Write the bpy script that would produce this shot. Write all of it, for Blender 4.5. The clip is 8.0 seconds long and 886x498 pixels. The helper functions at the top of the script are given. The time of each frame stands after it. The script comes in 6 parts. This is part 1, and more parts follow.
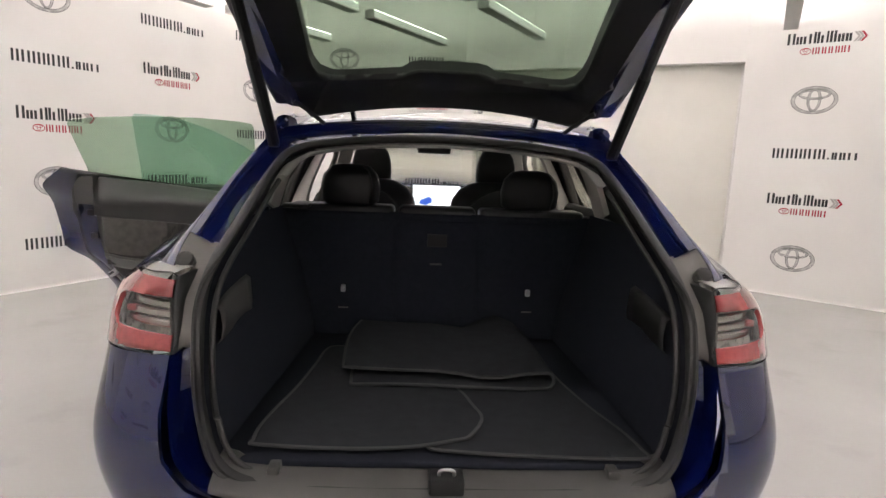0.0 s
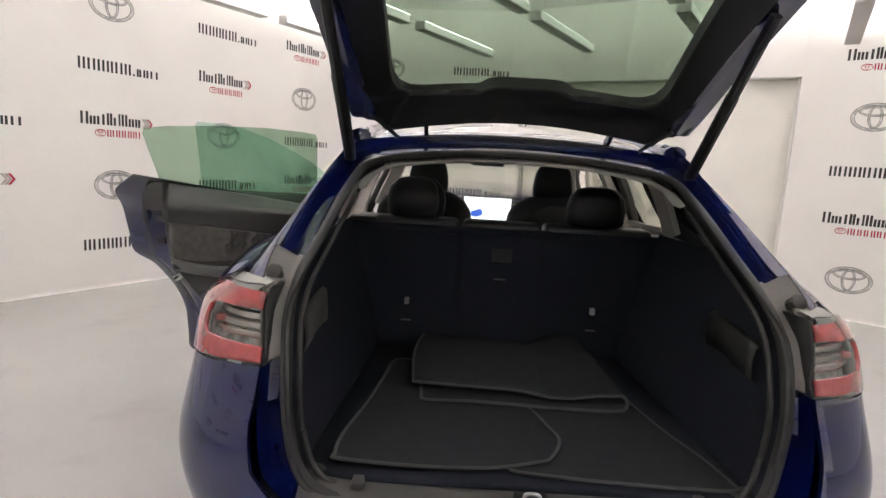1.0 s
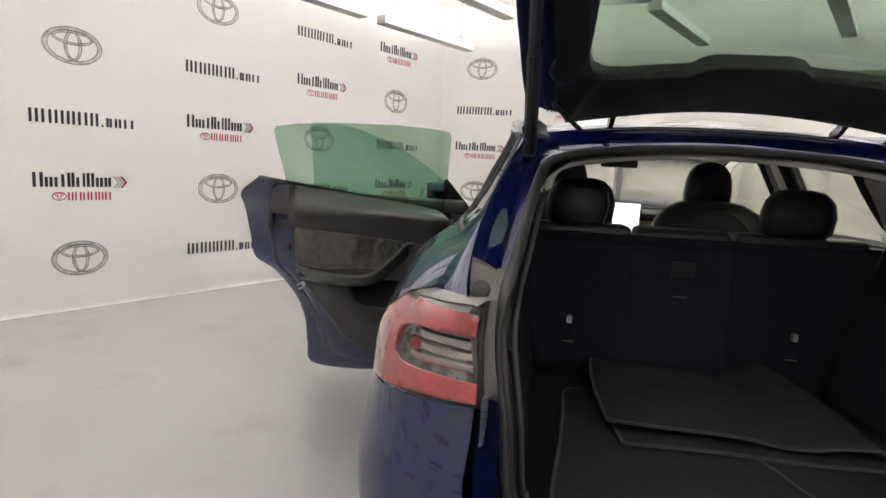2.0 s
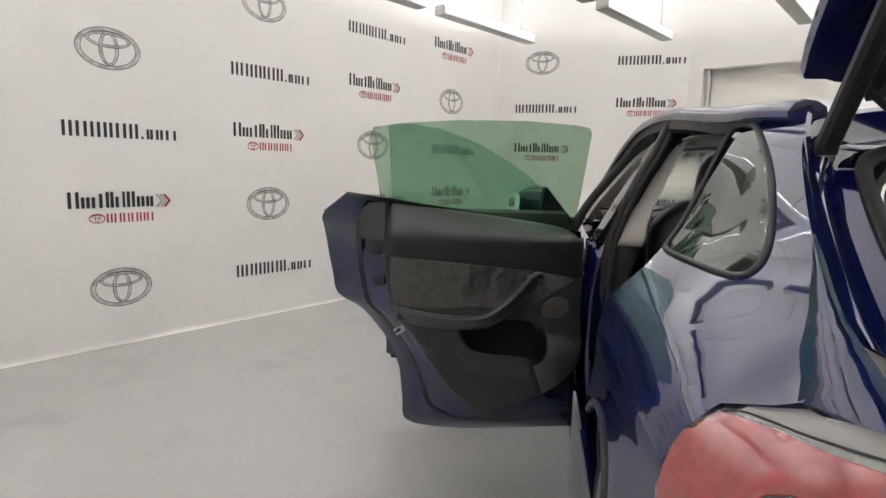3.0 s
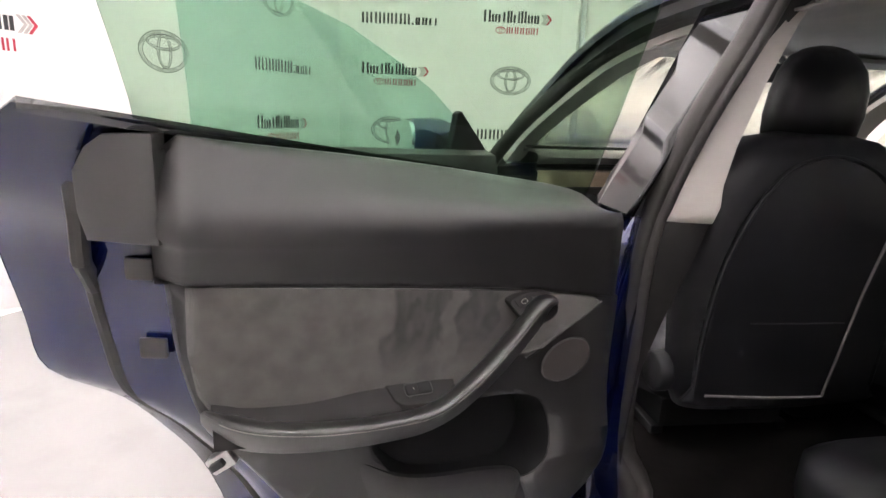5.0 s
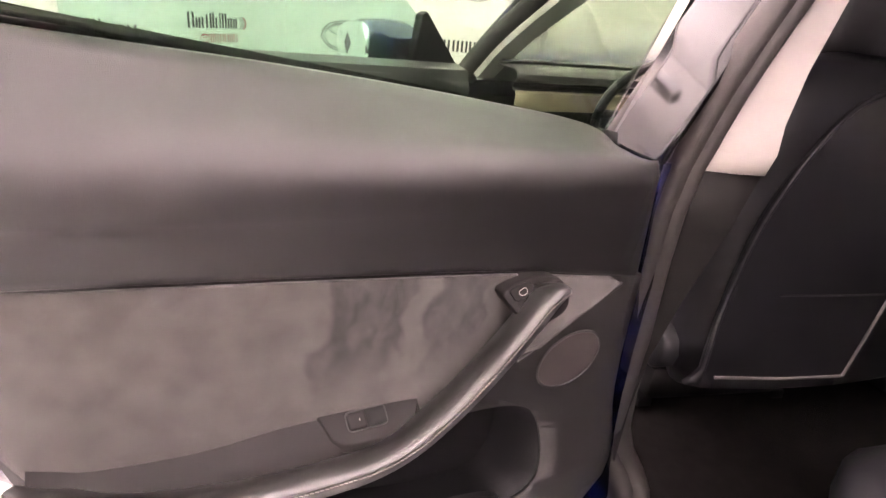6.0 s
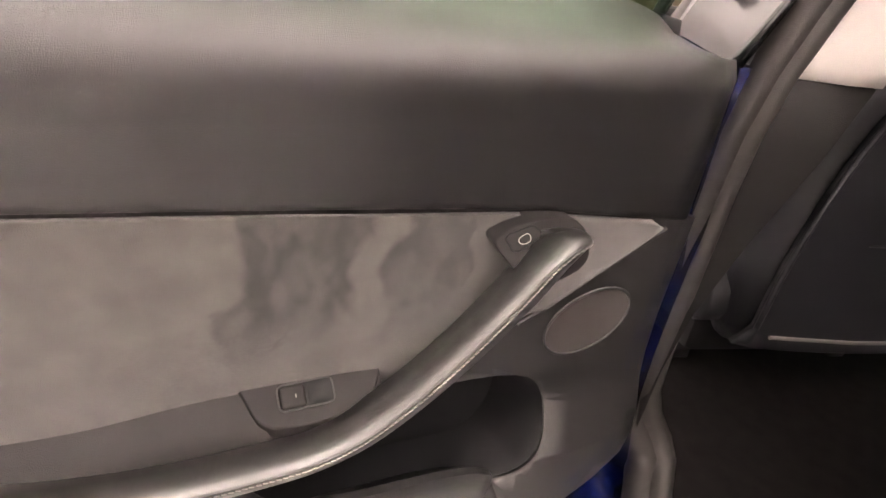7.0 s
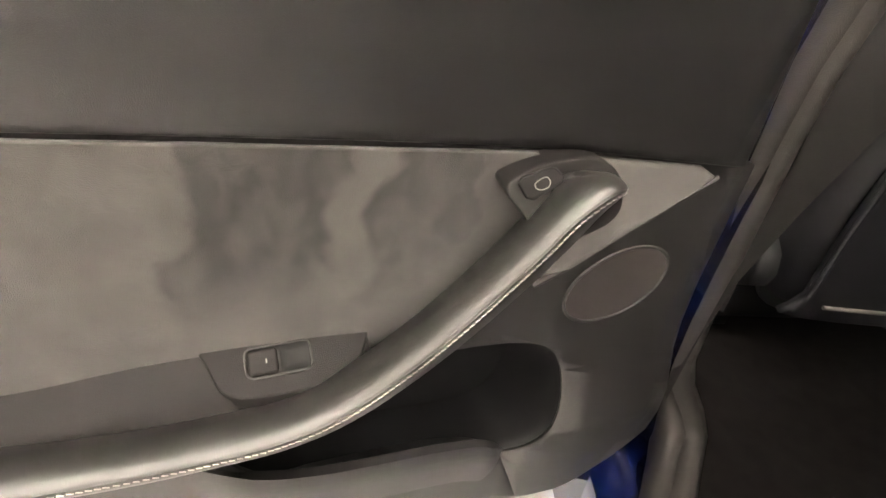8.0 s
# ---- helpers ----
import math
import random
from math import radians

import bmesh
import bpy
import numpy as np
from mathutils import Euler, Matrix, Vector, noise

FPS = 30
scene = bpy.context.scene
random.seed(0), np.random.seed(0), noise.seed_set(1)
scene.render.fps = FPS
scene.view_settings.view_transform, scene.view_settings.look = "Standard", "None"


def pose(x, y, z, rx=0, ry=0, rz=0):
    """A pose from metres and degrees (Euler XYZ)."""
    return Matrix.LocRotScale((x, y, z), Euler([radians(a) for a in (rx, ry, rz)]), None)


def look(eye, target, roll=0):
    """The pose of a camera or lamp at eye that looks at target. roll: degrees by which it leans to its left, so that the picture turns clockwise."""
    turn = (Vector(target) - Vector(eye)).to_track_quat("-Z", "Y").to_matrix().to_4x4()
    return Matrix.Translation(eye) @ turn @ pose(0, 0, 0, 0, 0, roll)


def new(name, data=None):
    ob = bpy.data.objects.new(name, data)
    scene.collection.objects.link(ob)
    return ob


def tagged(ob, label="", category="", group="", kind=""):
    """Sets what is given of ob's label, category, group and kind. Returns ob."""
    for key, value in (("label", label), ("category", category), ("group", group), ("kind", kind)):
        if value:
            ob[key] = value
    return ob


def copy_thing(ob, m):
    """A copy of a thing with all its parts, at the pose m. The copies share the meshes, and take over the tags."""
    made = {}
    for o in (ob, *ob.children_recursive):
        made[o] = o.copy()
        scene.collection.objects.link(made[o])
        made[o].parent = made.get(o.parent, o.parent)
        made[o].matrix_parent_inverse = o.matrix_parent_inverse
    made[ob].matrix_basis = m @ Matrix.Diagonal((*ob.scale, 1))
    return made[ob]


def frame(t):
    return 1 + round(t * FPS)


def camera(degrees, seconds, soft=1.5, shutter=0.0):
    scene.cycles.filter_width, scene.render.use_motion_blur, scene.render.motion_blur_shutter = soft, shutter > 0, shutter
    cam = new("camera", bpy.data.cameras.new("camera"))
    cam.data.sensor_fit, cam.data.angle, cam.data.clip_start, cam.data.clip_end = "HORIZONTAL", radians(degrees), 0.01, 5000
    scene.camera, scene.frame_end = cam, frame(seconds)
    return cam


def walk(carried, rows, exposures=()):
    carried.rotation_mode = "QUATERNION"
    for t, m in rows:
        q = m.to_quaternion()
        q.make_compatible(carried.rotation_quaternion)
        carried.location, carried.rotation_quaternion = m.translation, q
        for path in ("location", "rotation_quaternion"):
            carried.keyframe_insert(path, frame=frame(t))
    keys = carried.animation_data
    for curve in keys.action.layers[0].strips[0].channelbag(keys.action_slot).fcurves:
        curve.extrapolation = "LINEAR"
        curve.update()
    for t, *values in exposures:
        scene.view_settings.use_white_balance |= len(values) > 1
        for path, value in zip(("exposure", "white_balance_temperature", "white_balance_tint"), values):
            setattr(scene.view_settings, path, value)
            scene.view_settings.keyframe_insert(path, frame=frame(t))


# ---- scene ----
cam = camera(75.2, 8.0)
PATH = [
    (0, (-0.098, -1.406, 1.378), (-0.001, 0.566, 1.056), 2.3),
    (0.5, (-0.156, -1.411, 1.392), (-0.072, 0.562, 1.078), 3.0),
    (1, (-0.254, -1.391, 1.396), (-0.259, 0.587, 1.097), 3.4),
    (1.5, (-0.447, -1.32, 1.379), (-0.554, 0.657, 1.092), 3.7),
    (2, (-0.661, -1.116, 1.347), (-0.88, 0.851, 1.054), 3.2),
    (2.2, (-0.77, -0.98, 1.349), (-1.033, 0.983, 1.067), 2.9),
    (3.3, (-1.26, -0.338, 1.341), (-1.573, 1.615, 1.048), 1.2),
    (3.5, (-1.31, -0.181, 1.33), (-1.568, 1.777, 1.02), 1.2),
    (4, (-1.414, 0.202, 1.302), (-1.471, 2.169, 0.942), 1.6),
    (4.5, (-1.465, 0.532, 1.283), (-1.318, 2.486, 0.884), 2.4),
    (4.7, (-1.461, 0.643, 1.27), (-1.258, 2.586, 0.844), 2.3),
    (6, (-1.418, 1.12, 1.226), (-0.984, 2.926, 0.485), 5.3),
    (6.5, (-1.348, 1.229, 1.205), (-0.964, 2.976, 0.31), 6.2),
    (7, (-1.319, 1.284, 1.172), (-1.023, 2.978, 0.151), 6.4),
    (7.5, (-1.298, 1.325, 1.145), (-1.047, 2.968, 0.032), 6.8),
    (8, (-1.283, 1.352, 1.125), (-1.089, 2.965, -0.042), 6.4),
]
EXPOSURES = [(0, 0.62, 6450, 12), (2.2, 0.58, 6250, 9), (3.5, 0.33, 6150, 8), (4.2, 0.6, 6150, 8), (4.7, 1.15, 6150, 10), (6.0, 2.5, 6950, 36), (8.0, 2.6, 7150, 12)]
walk(cam, [(t, look(eye, target, roll)) for t, eye, target, roll in PATH], EXPOSURES)

# ---------------------------------------------------------------- small helpers
V = Vector


def mat(name, col, rough=0.5, metal=0.0, vary=0.12, scale=9.0, grain=0.0, gscale=400.0, coat=0.0, spec=0.5, rvary=0.1, sheen=0.0, crough=0.03):
    m = bpy.data.materials.new(name)
    m.use_nodes = True
    nt = m.node_tree
    b = nt.nodes["Principled BSDF"]
    b.inputs["Roughness"].default_value = rough
    b.inputs["Metallic"].default_value = metal
    b.inputs["Coat Weight"].default_value = coat
    b.inputs["Coat Roughness"].default_value = crough
    b.inputs["Coat IOR"].default_value = 1.82
    b.inputs["Specular IOR Level"].default_value = spec
    b.inputs["Sheen Weight"].default_value = sheen
    tc = nt.nodes.new("ShaderNodeTexCoord")
    n1 = nt.nodes.new("ShaderNodeTexNoise")
    n1.inputs["Scale"].default_value = scale
    n1.inputs["Detail"].default_value = 6
    nt.links.new(tc.outputs["Object"], n1.inputs["Vector"])
    ramp = nt.nodes.new("ShaderNodeValToRGB")
    ramp.color_ramp.elements[0].position, ramp.color_ramp.elements[1].position = 0.3, 0.7
    c = col[:3]
    ramp.color_ramp.elements[0].color = tuple(max(0, v * (1 - vary)) for v in c) + (1,)
    ramp.color_ramp.elements[1].color = tuple(min(1, v * (1 + vary)) for v in c) + (1,)
    nt.links.new(n1.outputs["Fac"], ramp.inputs["Fac"])
    nt.links.new(ramp.outputs["Color"], b.inputs["Base Color"])
    mr = nt.nodes.new("ShaderNodeMapRange")
    mr.inputs["To Min"].default_value, mr.inputs["To Max"].default_value = max(0.02, rough - rvary), min(1, rough + rvary)
    nt.links.new(n1.outputs["Fac"], mr.inputs["Value"])
    nt.links.new(mr.outputs["Result"], b.inputs["Roughness"])
    if grain:
        n2 = nt.nodes.new("ShaderNodeTexNoise")
        n2.inputs["Scale"].default_value = gscale
        n2.inputs["Detail"].default_value = 2
        nt.links.new(tc.outputs["Object"], n2.inputs["Vector"])
        bp = nt.nodes.new("ShaderNodeBump")
        bp.inputs["Strength"].default_value = grain
        bp.inputs["Distance"].default_value = 0.002
        nt.links.new(n2.outputs["Fac"], bp.inputs["Height"])
        nt.links.new(bp.outputs["Normal"], b.inputs["Normal"])
    return m


def glass_mat(name, tint, rough=0.0, shine=0.08):
    m = bpy.data.materials.new(name)
    m.use_nodes = True
    nt = m.node_tree
    nt.nodes.remove(nt.nodes["Principled BSDF"])
    out = nt.nodes["Material Output"]
    tr = nt.nodes.new("ShaderNodeBsdfTransparent")
    tr.inputs["Color"].default_value = tint
    gl = nt.nodes.new("ShaderNodeBsdfGlossy")
    gl.inputs["Roughness"].default_value = rough
    lw = nt.nodes.new("ShaderNodeLayerWeight")
    lw.inputs["Blend"].default_value = 0.5
    pw = nt.nodes.new("ShaderNodeMath")
    pw.operation = "POWER"
    pw.inputs[1].default_value = 4.0
    nt.links.new(lw.outputs["Facing"], pw.inputs[0])
    fr = nt.nodes.new("ShaderNodeMapRange")
    fr.inputs["To Min"].default_value, fr.inputs["To Max"].default_value = shine, 1.0
    nt.links.new(pw.outputs["Value"], fr.inputs["Value"])
    mx = nt.nodes.new("ShaderNodeMixShader")
    nt.links.new(fr.outputs["Result"], mx.inputs["Fac"])
    nt.links.new(tr.outputs["BSDF"], mx.inputs[1])
    nt.links.new(gl.outputs["BSDF"], mx.inputs[2])
    nt.links.new(mx.outputs["Shader"], out.inputs["Surface"])
    return m


def glow(name, col, strength):
    m = bpy.data.materials.new(name)
    m.use_nodes = True
    b = m.node_tree.nodes["Principled BSDF"]
    b.inputs["Base Color"].default_value = (0.8, 0.8, 0.8, 1)
    b.inputs["Emission Color"].default_value = col
    b.inputs["Emission Strength"].default_value = strength
    return m


def part(name, bm, material, parent=None, label="", smooth=30, thick=0.0, offset=-1.0, bevel=0.0):
    """Links a bmesh as one mesh object under a thing or a part."""
    me = bpy.data.meshes.new(name)
    bm.normal_update()
    bm.to_mesh(me)
    bm.free()
    me.materials.append(material)
    if smooth:
        me.shade_smooth()
        me.set_sharp_from_angle(angle=radians(smooth))
    ob = new(name, me)
    if parent is not None:
        ob.parent = parent
    if thick:
        s = ob.modifiers.new("thickness", "SOLIDIFY")
        s.thickness, s.offset = thick, offset
    if bevel:
        s = ob.modifiers.new("edge", "BEVEL")
        s.width, s.segments, s.limit_method, s.angle_limit = bevel, 2, "ANGLE", radians(40)
    if label:
        tagged(ob, label)
    return ob


def spline(pts, n=6, closed=False):
    """Catmull-Rom through the points, any dimension."""
    p = [np.array(q, float) for q in pts]
    k = len(p)
    out = []
    for i in range(k if closed else k - 1):
        if closed:
            a, b, c, d = p[i - 1], p[i], p[(i + 1) % k], p[(i + 2) % k]
        else:
            b, c = p[i], p[i + 1]
            a = p[i - 1] if i else 2 * b - c
            d = p[i + 2] if i + 2 < k else 2 * c - b
        for j in range(n):
            t = j / n
            out.append(0.5 * (2 * b + (c - a) * t + (2 * a - 5 * b + 4 * c - d) * t * t + (3 * b - a - 3 * c + d) * t ** 3))
    if not closed:
        out.append(p[-1])
    return out


def tab(x, xs, ys):
    """Smooth look-up in a small table."""
    x = min(max(x, xs[0]), xs[-1])
    i = min(int(np.searchsorted(xs, x, side="right")) - 1, len(xs) - 2)
    i = max(i, 0)
    h = xs[i + 1] - xs[i]

    def slope(j):
        if j == 0 or j == len(xs) - 1:
            k = 0 if j == 0 else j - 1
            return (ys[k + 1] - ys[k]) / (xs[k + 1] - xs[k])
        a = (ys[j] - ys[j - 1]) / (xs[j] - xs[j - 1])
        b = (ys[j + 1] - ys[j]) / (xs[j + 1] - xs[j])
        return 0 if a * b <= 0 else 2 * a * b / (a + b)
    t = (x - xs[i]) / h
    return (ys[i] * (1 + 2 * t) * (1 - t) ** 2 + ys[i + 1] * t * t * (3 - 2 * t)
            + h * (slope(i) * t * (1 - t) ** 2 + slope(i + 1) * t * t * (t - 1)))


def smooth_curve(xs, ys):
    """Natural cubic spline through the table, as a function."""
    xs, ys = np.array(xs, float), np.array(ys, float)
    n = len(xs)
    h = np.diff(xs)
    A, r = np.eye(n), np.zeros(n)
    for i in range(1, n - 1):
        A[i, i - 1], A[i, i], A[i, i + 1] = h[i - 1], 2 * (h[i - 1] + h[i]), h[i]
        r[i] = 6 * ((ys[i + 1] - ys[i]) / h[i] - (ys[i] - ys[i - 1]) / h[i - 1])
    m = np.linalg.solve(A, r)

    def at(x):
        x = min(max(x, xs[0]), xs[-1])
        i = min(max(int(np.searchsorted(xs, x)) - 1, 0), n - 2)
        a, b = (xs[i + 1] - x) / h[i], (x - xs[i]) / h[i]
        return float(a * ys[i] + b * ys[i + 1] + ((a ** 3 - a) * m[i] + (b ** 3 - b) * m[i + 1]) * h[i] ** 2 / 6)
    return at


def sheet(outline, f, step=0.06, flip=False):
    """A curved sheet: the flat outline, cut along a grid and laid on the surface f(u, v)."""
    bm = bmesh.new()
    vs = [bm.verts.new((float(u), float(v), 0)) for u, v in outline]
    bm.faces.new(vs)
    bm.normal_update()
    bmesh.ops.triangulate(bm, faces=bm.faces[:], ngon_method="EAR_CLIP")
    us, ws = [q[0] for q in outline], [q[1] for q in outline]
    for lo, hi, axis in ((min(us), max(us), 0), (min(ws), max(ws), 1)):
        k = math.ceil(lo / step)
        while k * step < hi - 1e-6:
            co, no = [0, 0, 0], [0, 0, 0]
            co[axis], no[axis] = k * step, 1
            bmesh.ops.bisect_plane(bm, geom=bm.verts[:] + bm.edges[:] + bm.faces[:], plane_co=co, plane_no=no, dist=1e-5)
            k += 1
    bmesh.ops.remove_doubles(bm, verts=bm.verts[:], dist=1e-5)
    for v in bm.verts:
        v.co = V(f(v.co.x, v.co.y))
    if flip:
        bmesh.ops.reverse_faces(bm, faces=bm.faces[:])
    return bm


def panel(outline, f, step=0.045, thick=0.012, mirror=False):
    """A painted panel: outer and inner skin of the sheet f(u, v), closed round its edge, shaded with the true normals."""
    bm = sheet(outline, lambda u, v: (u, v, 0), step)
    uv = [(v.co.x, v.co.y) for v in bm.verts]
    bm.verts.index_update()
    tris = [[v.index for v in q.verts] for q in bm.faces]
    rim = [(e.verts[0].index, e.verts[1].index) for e in bm.edges if len(e.link_faces) == 1]
    bm.free()
    e = 0.004
    P, N = [], []
    for u, v in uv:
        a = V(f(u + e, v)) - V(f(u - e, v))
        b = V(f(u, v + e)) - V(f(u, v - e))
        N.append(a.cross(b).normalized())
        P.append(V(f(u, v)))
    if sum(p.x * n.x for p, n in zip(P, N)) < 0:
        N = [-n for n in N]
    k = len(P)
    sx = -1 if mirror else 1
    verts = [(p.x * sx, p.y, p.z) for p in P] + [((p.x - n.x * thick) * sx, p.y - n.y * thick, p.z - n.z * thick) for p, n in zip(P, N)]
    faces = []
    for t in tris:
        g = V((0, 0, 0))
        for i in range(1, len(t) - 1):
            g += (P[t[i]] - P[t[0]]).cross(P[t[i + 1]] - P[t[0]])
        t = t if (g.dot(N[t[0]]) > 0) != mirror else t[::-1]
        faces.append(t)
    faces += [[i + k for i in t[::-1]] for t in faces[:]]
    faces += [[a, b, b + k, a + k] for a, b in rim]
    me = bpy.data.meshes.new("panel")
    me.from_pydata(verts, [], faces)
    out = []
    for q in me.polygons:
        for i in q.vertices:
            n = N[i % k]
            n = (n.x * sx, n.y, n.z)
            if q.index >= 2 * len(tris):
                n = tuple(q.normal)
            elif i >= k:
                n = (-n[0], -n[1], -n[2])
            out.append(n)
    me.shade_smooth()
    me.normals_split_custom_set(out)
    return me


def mesh_part(name, me, material, parent, label=""):
    me.name = name
    me.materials.append(material)
    ob = new(name, me)
    ob.parent = parent
    if label:
        tagged(ob, label)
    return ob


def ring_outline(outer, inner):
    """Outer outline with a hole, as one outline with a slit."""
    o, i = list(outer), list(inner)
    k = min(range(len(i)), key=lambda j: (i[j][0] - o[0][0]) ** 2 + (i[j][1] - o[0][1]) ** 2)
    i = i[k:] + i[:k]

    def area(p):
        return sum(p[j - 1][0] * p[j][1] - p[j][0] * p[j - 1][1] for j in range(len(p)))
    if area(o) * area(i) > 0:
        i = [i[0]] + i[:0:-1]
    e = 2e-4
    dx, dy = i[0][0] - o[0][0], i[0][1] - o[0][1]
    L = math.hypot(dx, dy)
    px, py = -dy / L * e, dx / L * e
    s = 1 if area(o) > 0 else -1
    return o + [(o[0][0] + s * -px, o[0][1] + s * -py)] + [(i[0][0] + s * -px, i[0][1] + s * -py)] + i[1:] + [i[0]]


def sweep(path, prof, closed=False, up=(0, 0, 1), caps=True, scale=None):
    """A profile (list of 2D points, or a radius) swept along a path."""
    if not isinstance(prof, (list, tuple)):
        r = prof
        prof = [(r * math.cos(2 * math.pi * k / 10), r * math.sin(2 * math.pi * k / 10)) for k in range(10)]
    P = [V(tuple(map(float, p))) for p in path]
    bm = bmesh.new()
    rings = []
    n = len(P)
    up = V(up)
    last = None
    for i in range(n):
        a = P[i - 1] if (i or closed) else P[i]
        b = P[(i + 1) % n] if (i < n - 1 or closed) else P[i]
        t = (b - a).normalized()
        side = t.cross(up)
        if side.length < 0.05:
            side = last or t.orthogonal()
        side.normalize()
        if last and side.dot(last) < 0 and not closed:
            side = -side
        last = side
        w = side.cross(t)
        k = scale[i] if scale else 1.0
        rings.append([bm.verts.new(P[i] + side * (u * k) + w * (v * k)) for u, v in prof])
    m = len(prof)
    for i in range(n if closed else n - 1):
        A, B = rings[i], rings[(i + 1) % n]
        for j in range(m):
            bm.faces.new((A[j], A[(j + 1) % m], B[(j + 1) % m], B[j]))
    if caps and not closed:
        bm.faces.new(rings[0][::-1])
        bm.faces.new(rings[-1])
    bmesh.ops.recalc_face_normals(bm, faces=bm.faces[:])
    return bm


def loft(rows, closed=False, cap=False):
    """Rows of equally many 3D points joined into a skin."""
    bm = bmesh.new()
    R = [[bm.verts.new(V(tuple(map(float, p)))) for p in row] for row in rows]
    m = len(R[0])
    for a, b in zip(R, R[1:]):
        for j in range(m if closed else m - 1):
            bm.faces.new((a[j], a[(j + 1) % m], b[(j + 1) % m], b[j]))
    if cap:
        bm.faces.new(R[0][::-1])
        bm.faces.new(R[-1])
    bmesh.ops.recalc_face_normals(bm, faces=bm.faces[:])
    return bm


def rbox(lo, hi, r=0.01, seg=2):
    """A box with rounded edges between two corners."""
    bm = bmesh.new()
    bmesh.ops.create_cube(bm, size=1)
    for v in bm.verts:
        v.co = V([lo[k] + (v.co[k] + 0.5) * (hi[k] - lo[k]) for k in range(3)])
    if r:
        bmesh.ops.bevel(bm, geom=bm.edges[:], offset=r, segments=seg, affect="EDGES", profile=0.5)
    return bm


def join(*bms):
    out = bmesh.new()
    for b in bms:
        me = bpy.data.meshes.new("t")
        b.to_mesh(me)
        b.free()
        out.from_mesh(me)
        bpy.data.meshes.remove(me)
    return out


def moved(bm, m):
    bm.transform(m)
    return bm


def mirrored(bm):
    for v in bm.verts:
        v.co.x = -v.co.x
    bmesh.ops.reverse_faces(bm, faces=bm.faces[:])
    return bm


def prism(outline, f0, f1):
    """A solid between two copies of a flat outline, laid out by f0 and f1."""
    bm = bmesh.new()
    a = [bm.verts.new(V(f0(u, v))) for u, v in outline]
    b = [bm.verts.new(V(f1(u, v))) for u, v in outline]
    k = len(a)
    bm.faces.new(a)
    bm.faces.new(b[::-1])
    for i in range(k):
        bm.faces.new((a[i], a[i - 1], b[i - 1], b[i]))
    bmesh.ops.recalc_face_normals(bm, faces=bm.faces[:])
    return bm


# ---------------------------------------------------------------- world and light
world = bpy.data.worlds.new("studio_surround")
scene.world = world
world.use_nodes = True
world.node_tree.nodes["Background"].inputs["Color"].default_value = (0.9, 0.87, 0.82, 1)
world.node_tree.nodes["Background"].inputs["Strength"].default_value = 0.15
LAMP = 17.5      # strength of the luminous strips of the pendant bars

# ---------------------------------------------------------------- materials
WALL = mat("wall_paint", (0.80, 0.78, 0.755), 0.6, vary=0.025, scale=1.2, grain=0.12, gscale=160)
CEIL = mat("ceiling_paint", (0.80, 0.785, 0.76), 0.7, vary=0.02, scale=0.8, grain=0.1, gscale=90)
# wall colour darkened for the unseen walls, so that they bounce less light
DIMMED_WALL = mat("dimmed_wall_paint", (0.66, 0.645, 0.625), 0.6, vary=0.04, scale=1.2, grain=0.12, gscale=160)
INK = mat("black_print", (0.02, 0.02, 0.022), 0.5, vary=0.2, scale=30)
RED_INK = mat("red_print", (0.42, 0.02, 0.045), 0.5, vary=0.15, scale=30)
GREY_INK = mat("grey_print", (0.42, 0.40, 0.38), 0.5, vary=0.15, scale=30)
EMBLEM_INK = mat("silver_print", (0.50, 0.49, 0.475), 0.45, vary=0.45, scale=14)
EMBLEM_DARK = mat("charcoal_print", (0.06, 0.06, 0.06), 0.5, vary=0.2, scale=30)
BAR_HOUSING = mat("white_aluminium", (0.45, 0.44, 0.42), 0.35, vary=0.04)
BAR_GLOW = glow("lit_diffuser", (1.0, 0.945, 0.915, 1), LAMP)
# weak emission stands in for room light on the unlit bar sides
SIDE_GLOW = glow("side_added_glow", (1.0, 0.945, 0.915, 1), 0.35)
PAINT = mat("deep_blue_paint", (0.0024, 0.0062, 0.062), 0.40, metal=0.12, vary=0.15, scale=900, coat=1.0, rvary=0.03, spec=0.0)
BLACK_TRIM = mat("black_plastic", (0.011, 0.011, 0.012), 0.5, grain=0.25, gscale=900, vary=0.2)
GLOSS_BLACK = mat("gloss_black_panel", (0.006, 0.006, 0.007), 0.08, vary=0.1, coat=1.0, rvary=0.03)
COVER_GLOSS = mat("gloss_black_cover", (0.010, 0.010, 0.011), 0.06, vary=0.1, spec=0.5, rvary=0.03)
RUBBER = mat("black_rubber_seal", (0.041, 0.0375, 0.035), 0.5, grain=0.3, gscale=700, vary=0.2)
DARK_PLASTIC = mat("charcoal_plastic", (0.022, 0.0208, 0.0204), 0.36, spec=0.85, coat=0.2, crough=0.38, grain=0.35, gscale=1100, vary=0.12)
GREY_PLASTIC = mat("grey_gate_plastic", (0.19, 0.178, 0.168), 0.5, grain=0.3, gscale=900, vary=0.1)
CARPET = mat("dark_carpet", (0.0235, 0.0265, 0.038), 0.95, grain=1.0, gscale=1400, vary=0.12, scale=40, spec=0.15)
MAT_CARPET = mat("charcoal_mat_carpet", (0.032, 0.034, 0.039), 0.95, grain=1.0, gscale=1500, vary=0.15, scale=25, spec=0.15)
MAT_EDGE = mat("mat_edging", (0.060, 0.060, 0.062), 0.8, grain=0.6, gscale=1500, vary=0.2)
LEATHER = mat("black_vegan_leather", (0.0165, 0.0168, 0.0195), 0.36, grain=0.3, gscale=800, vary=0.2)
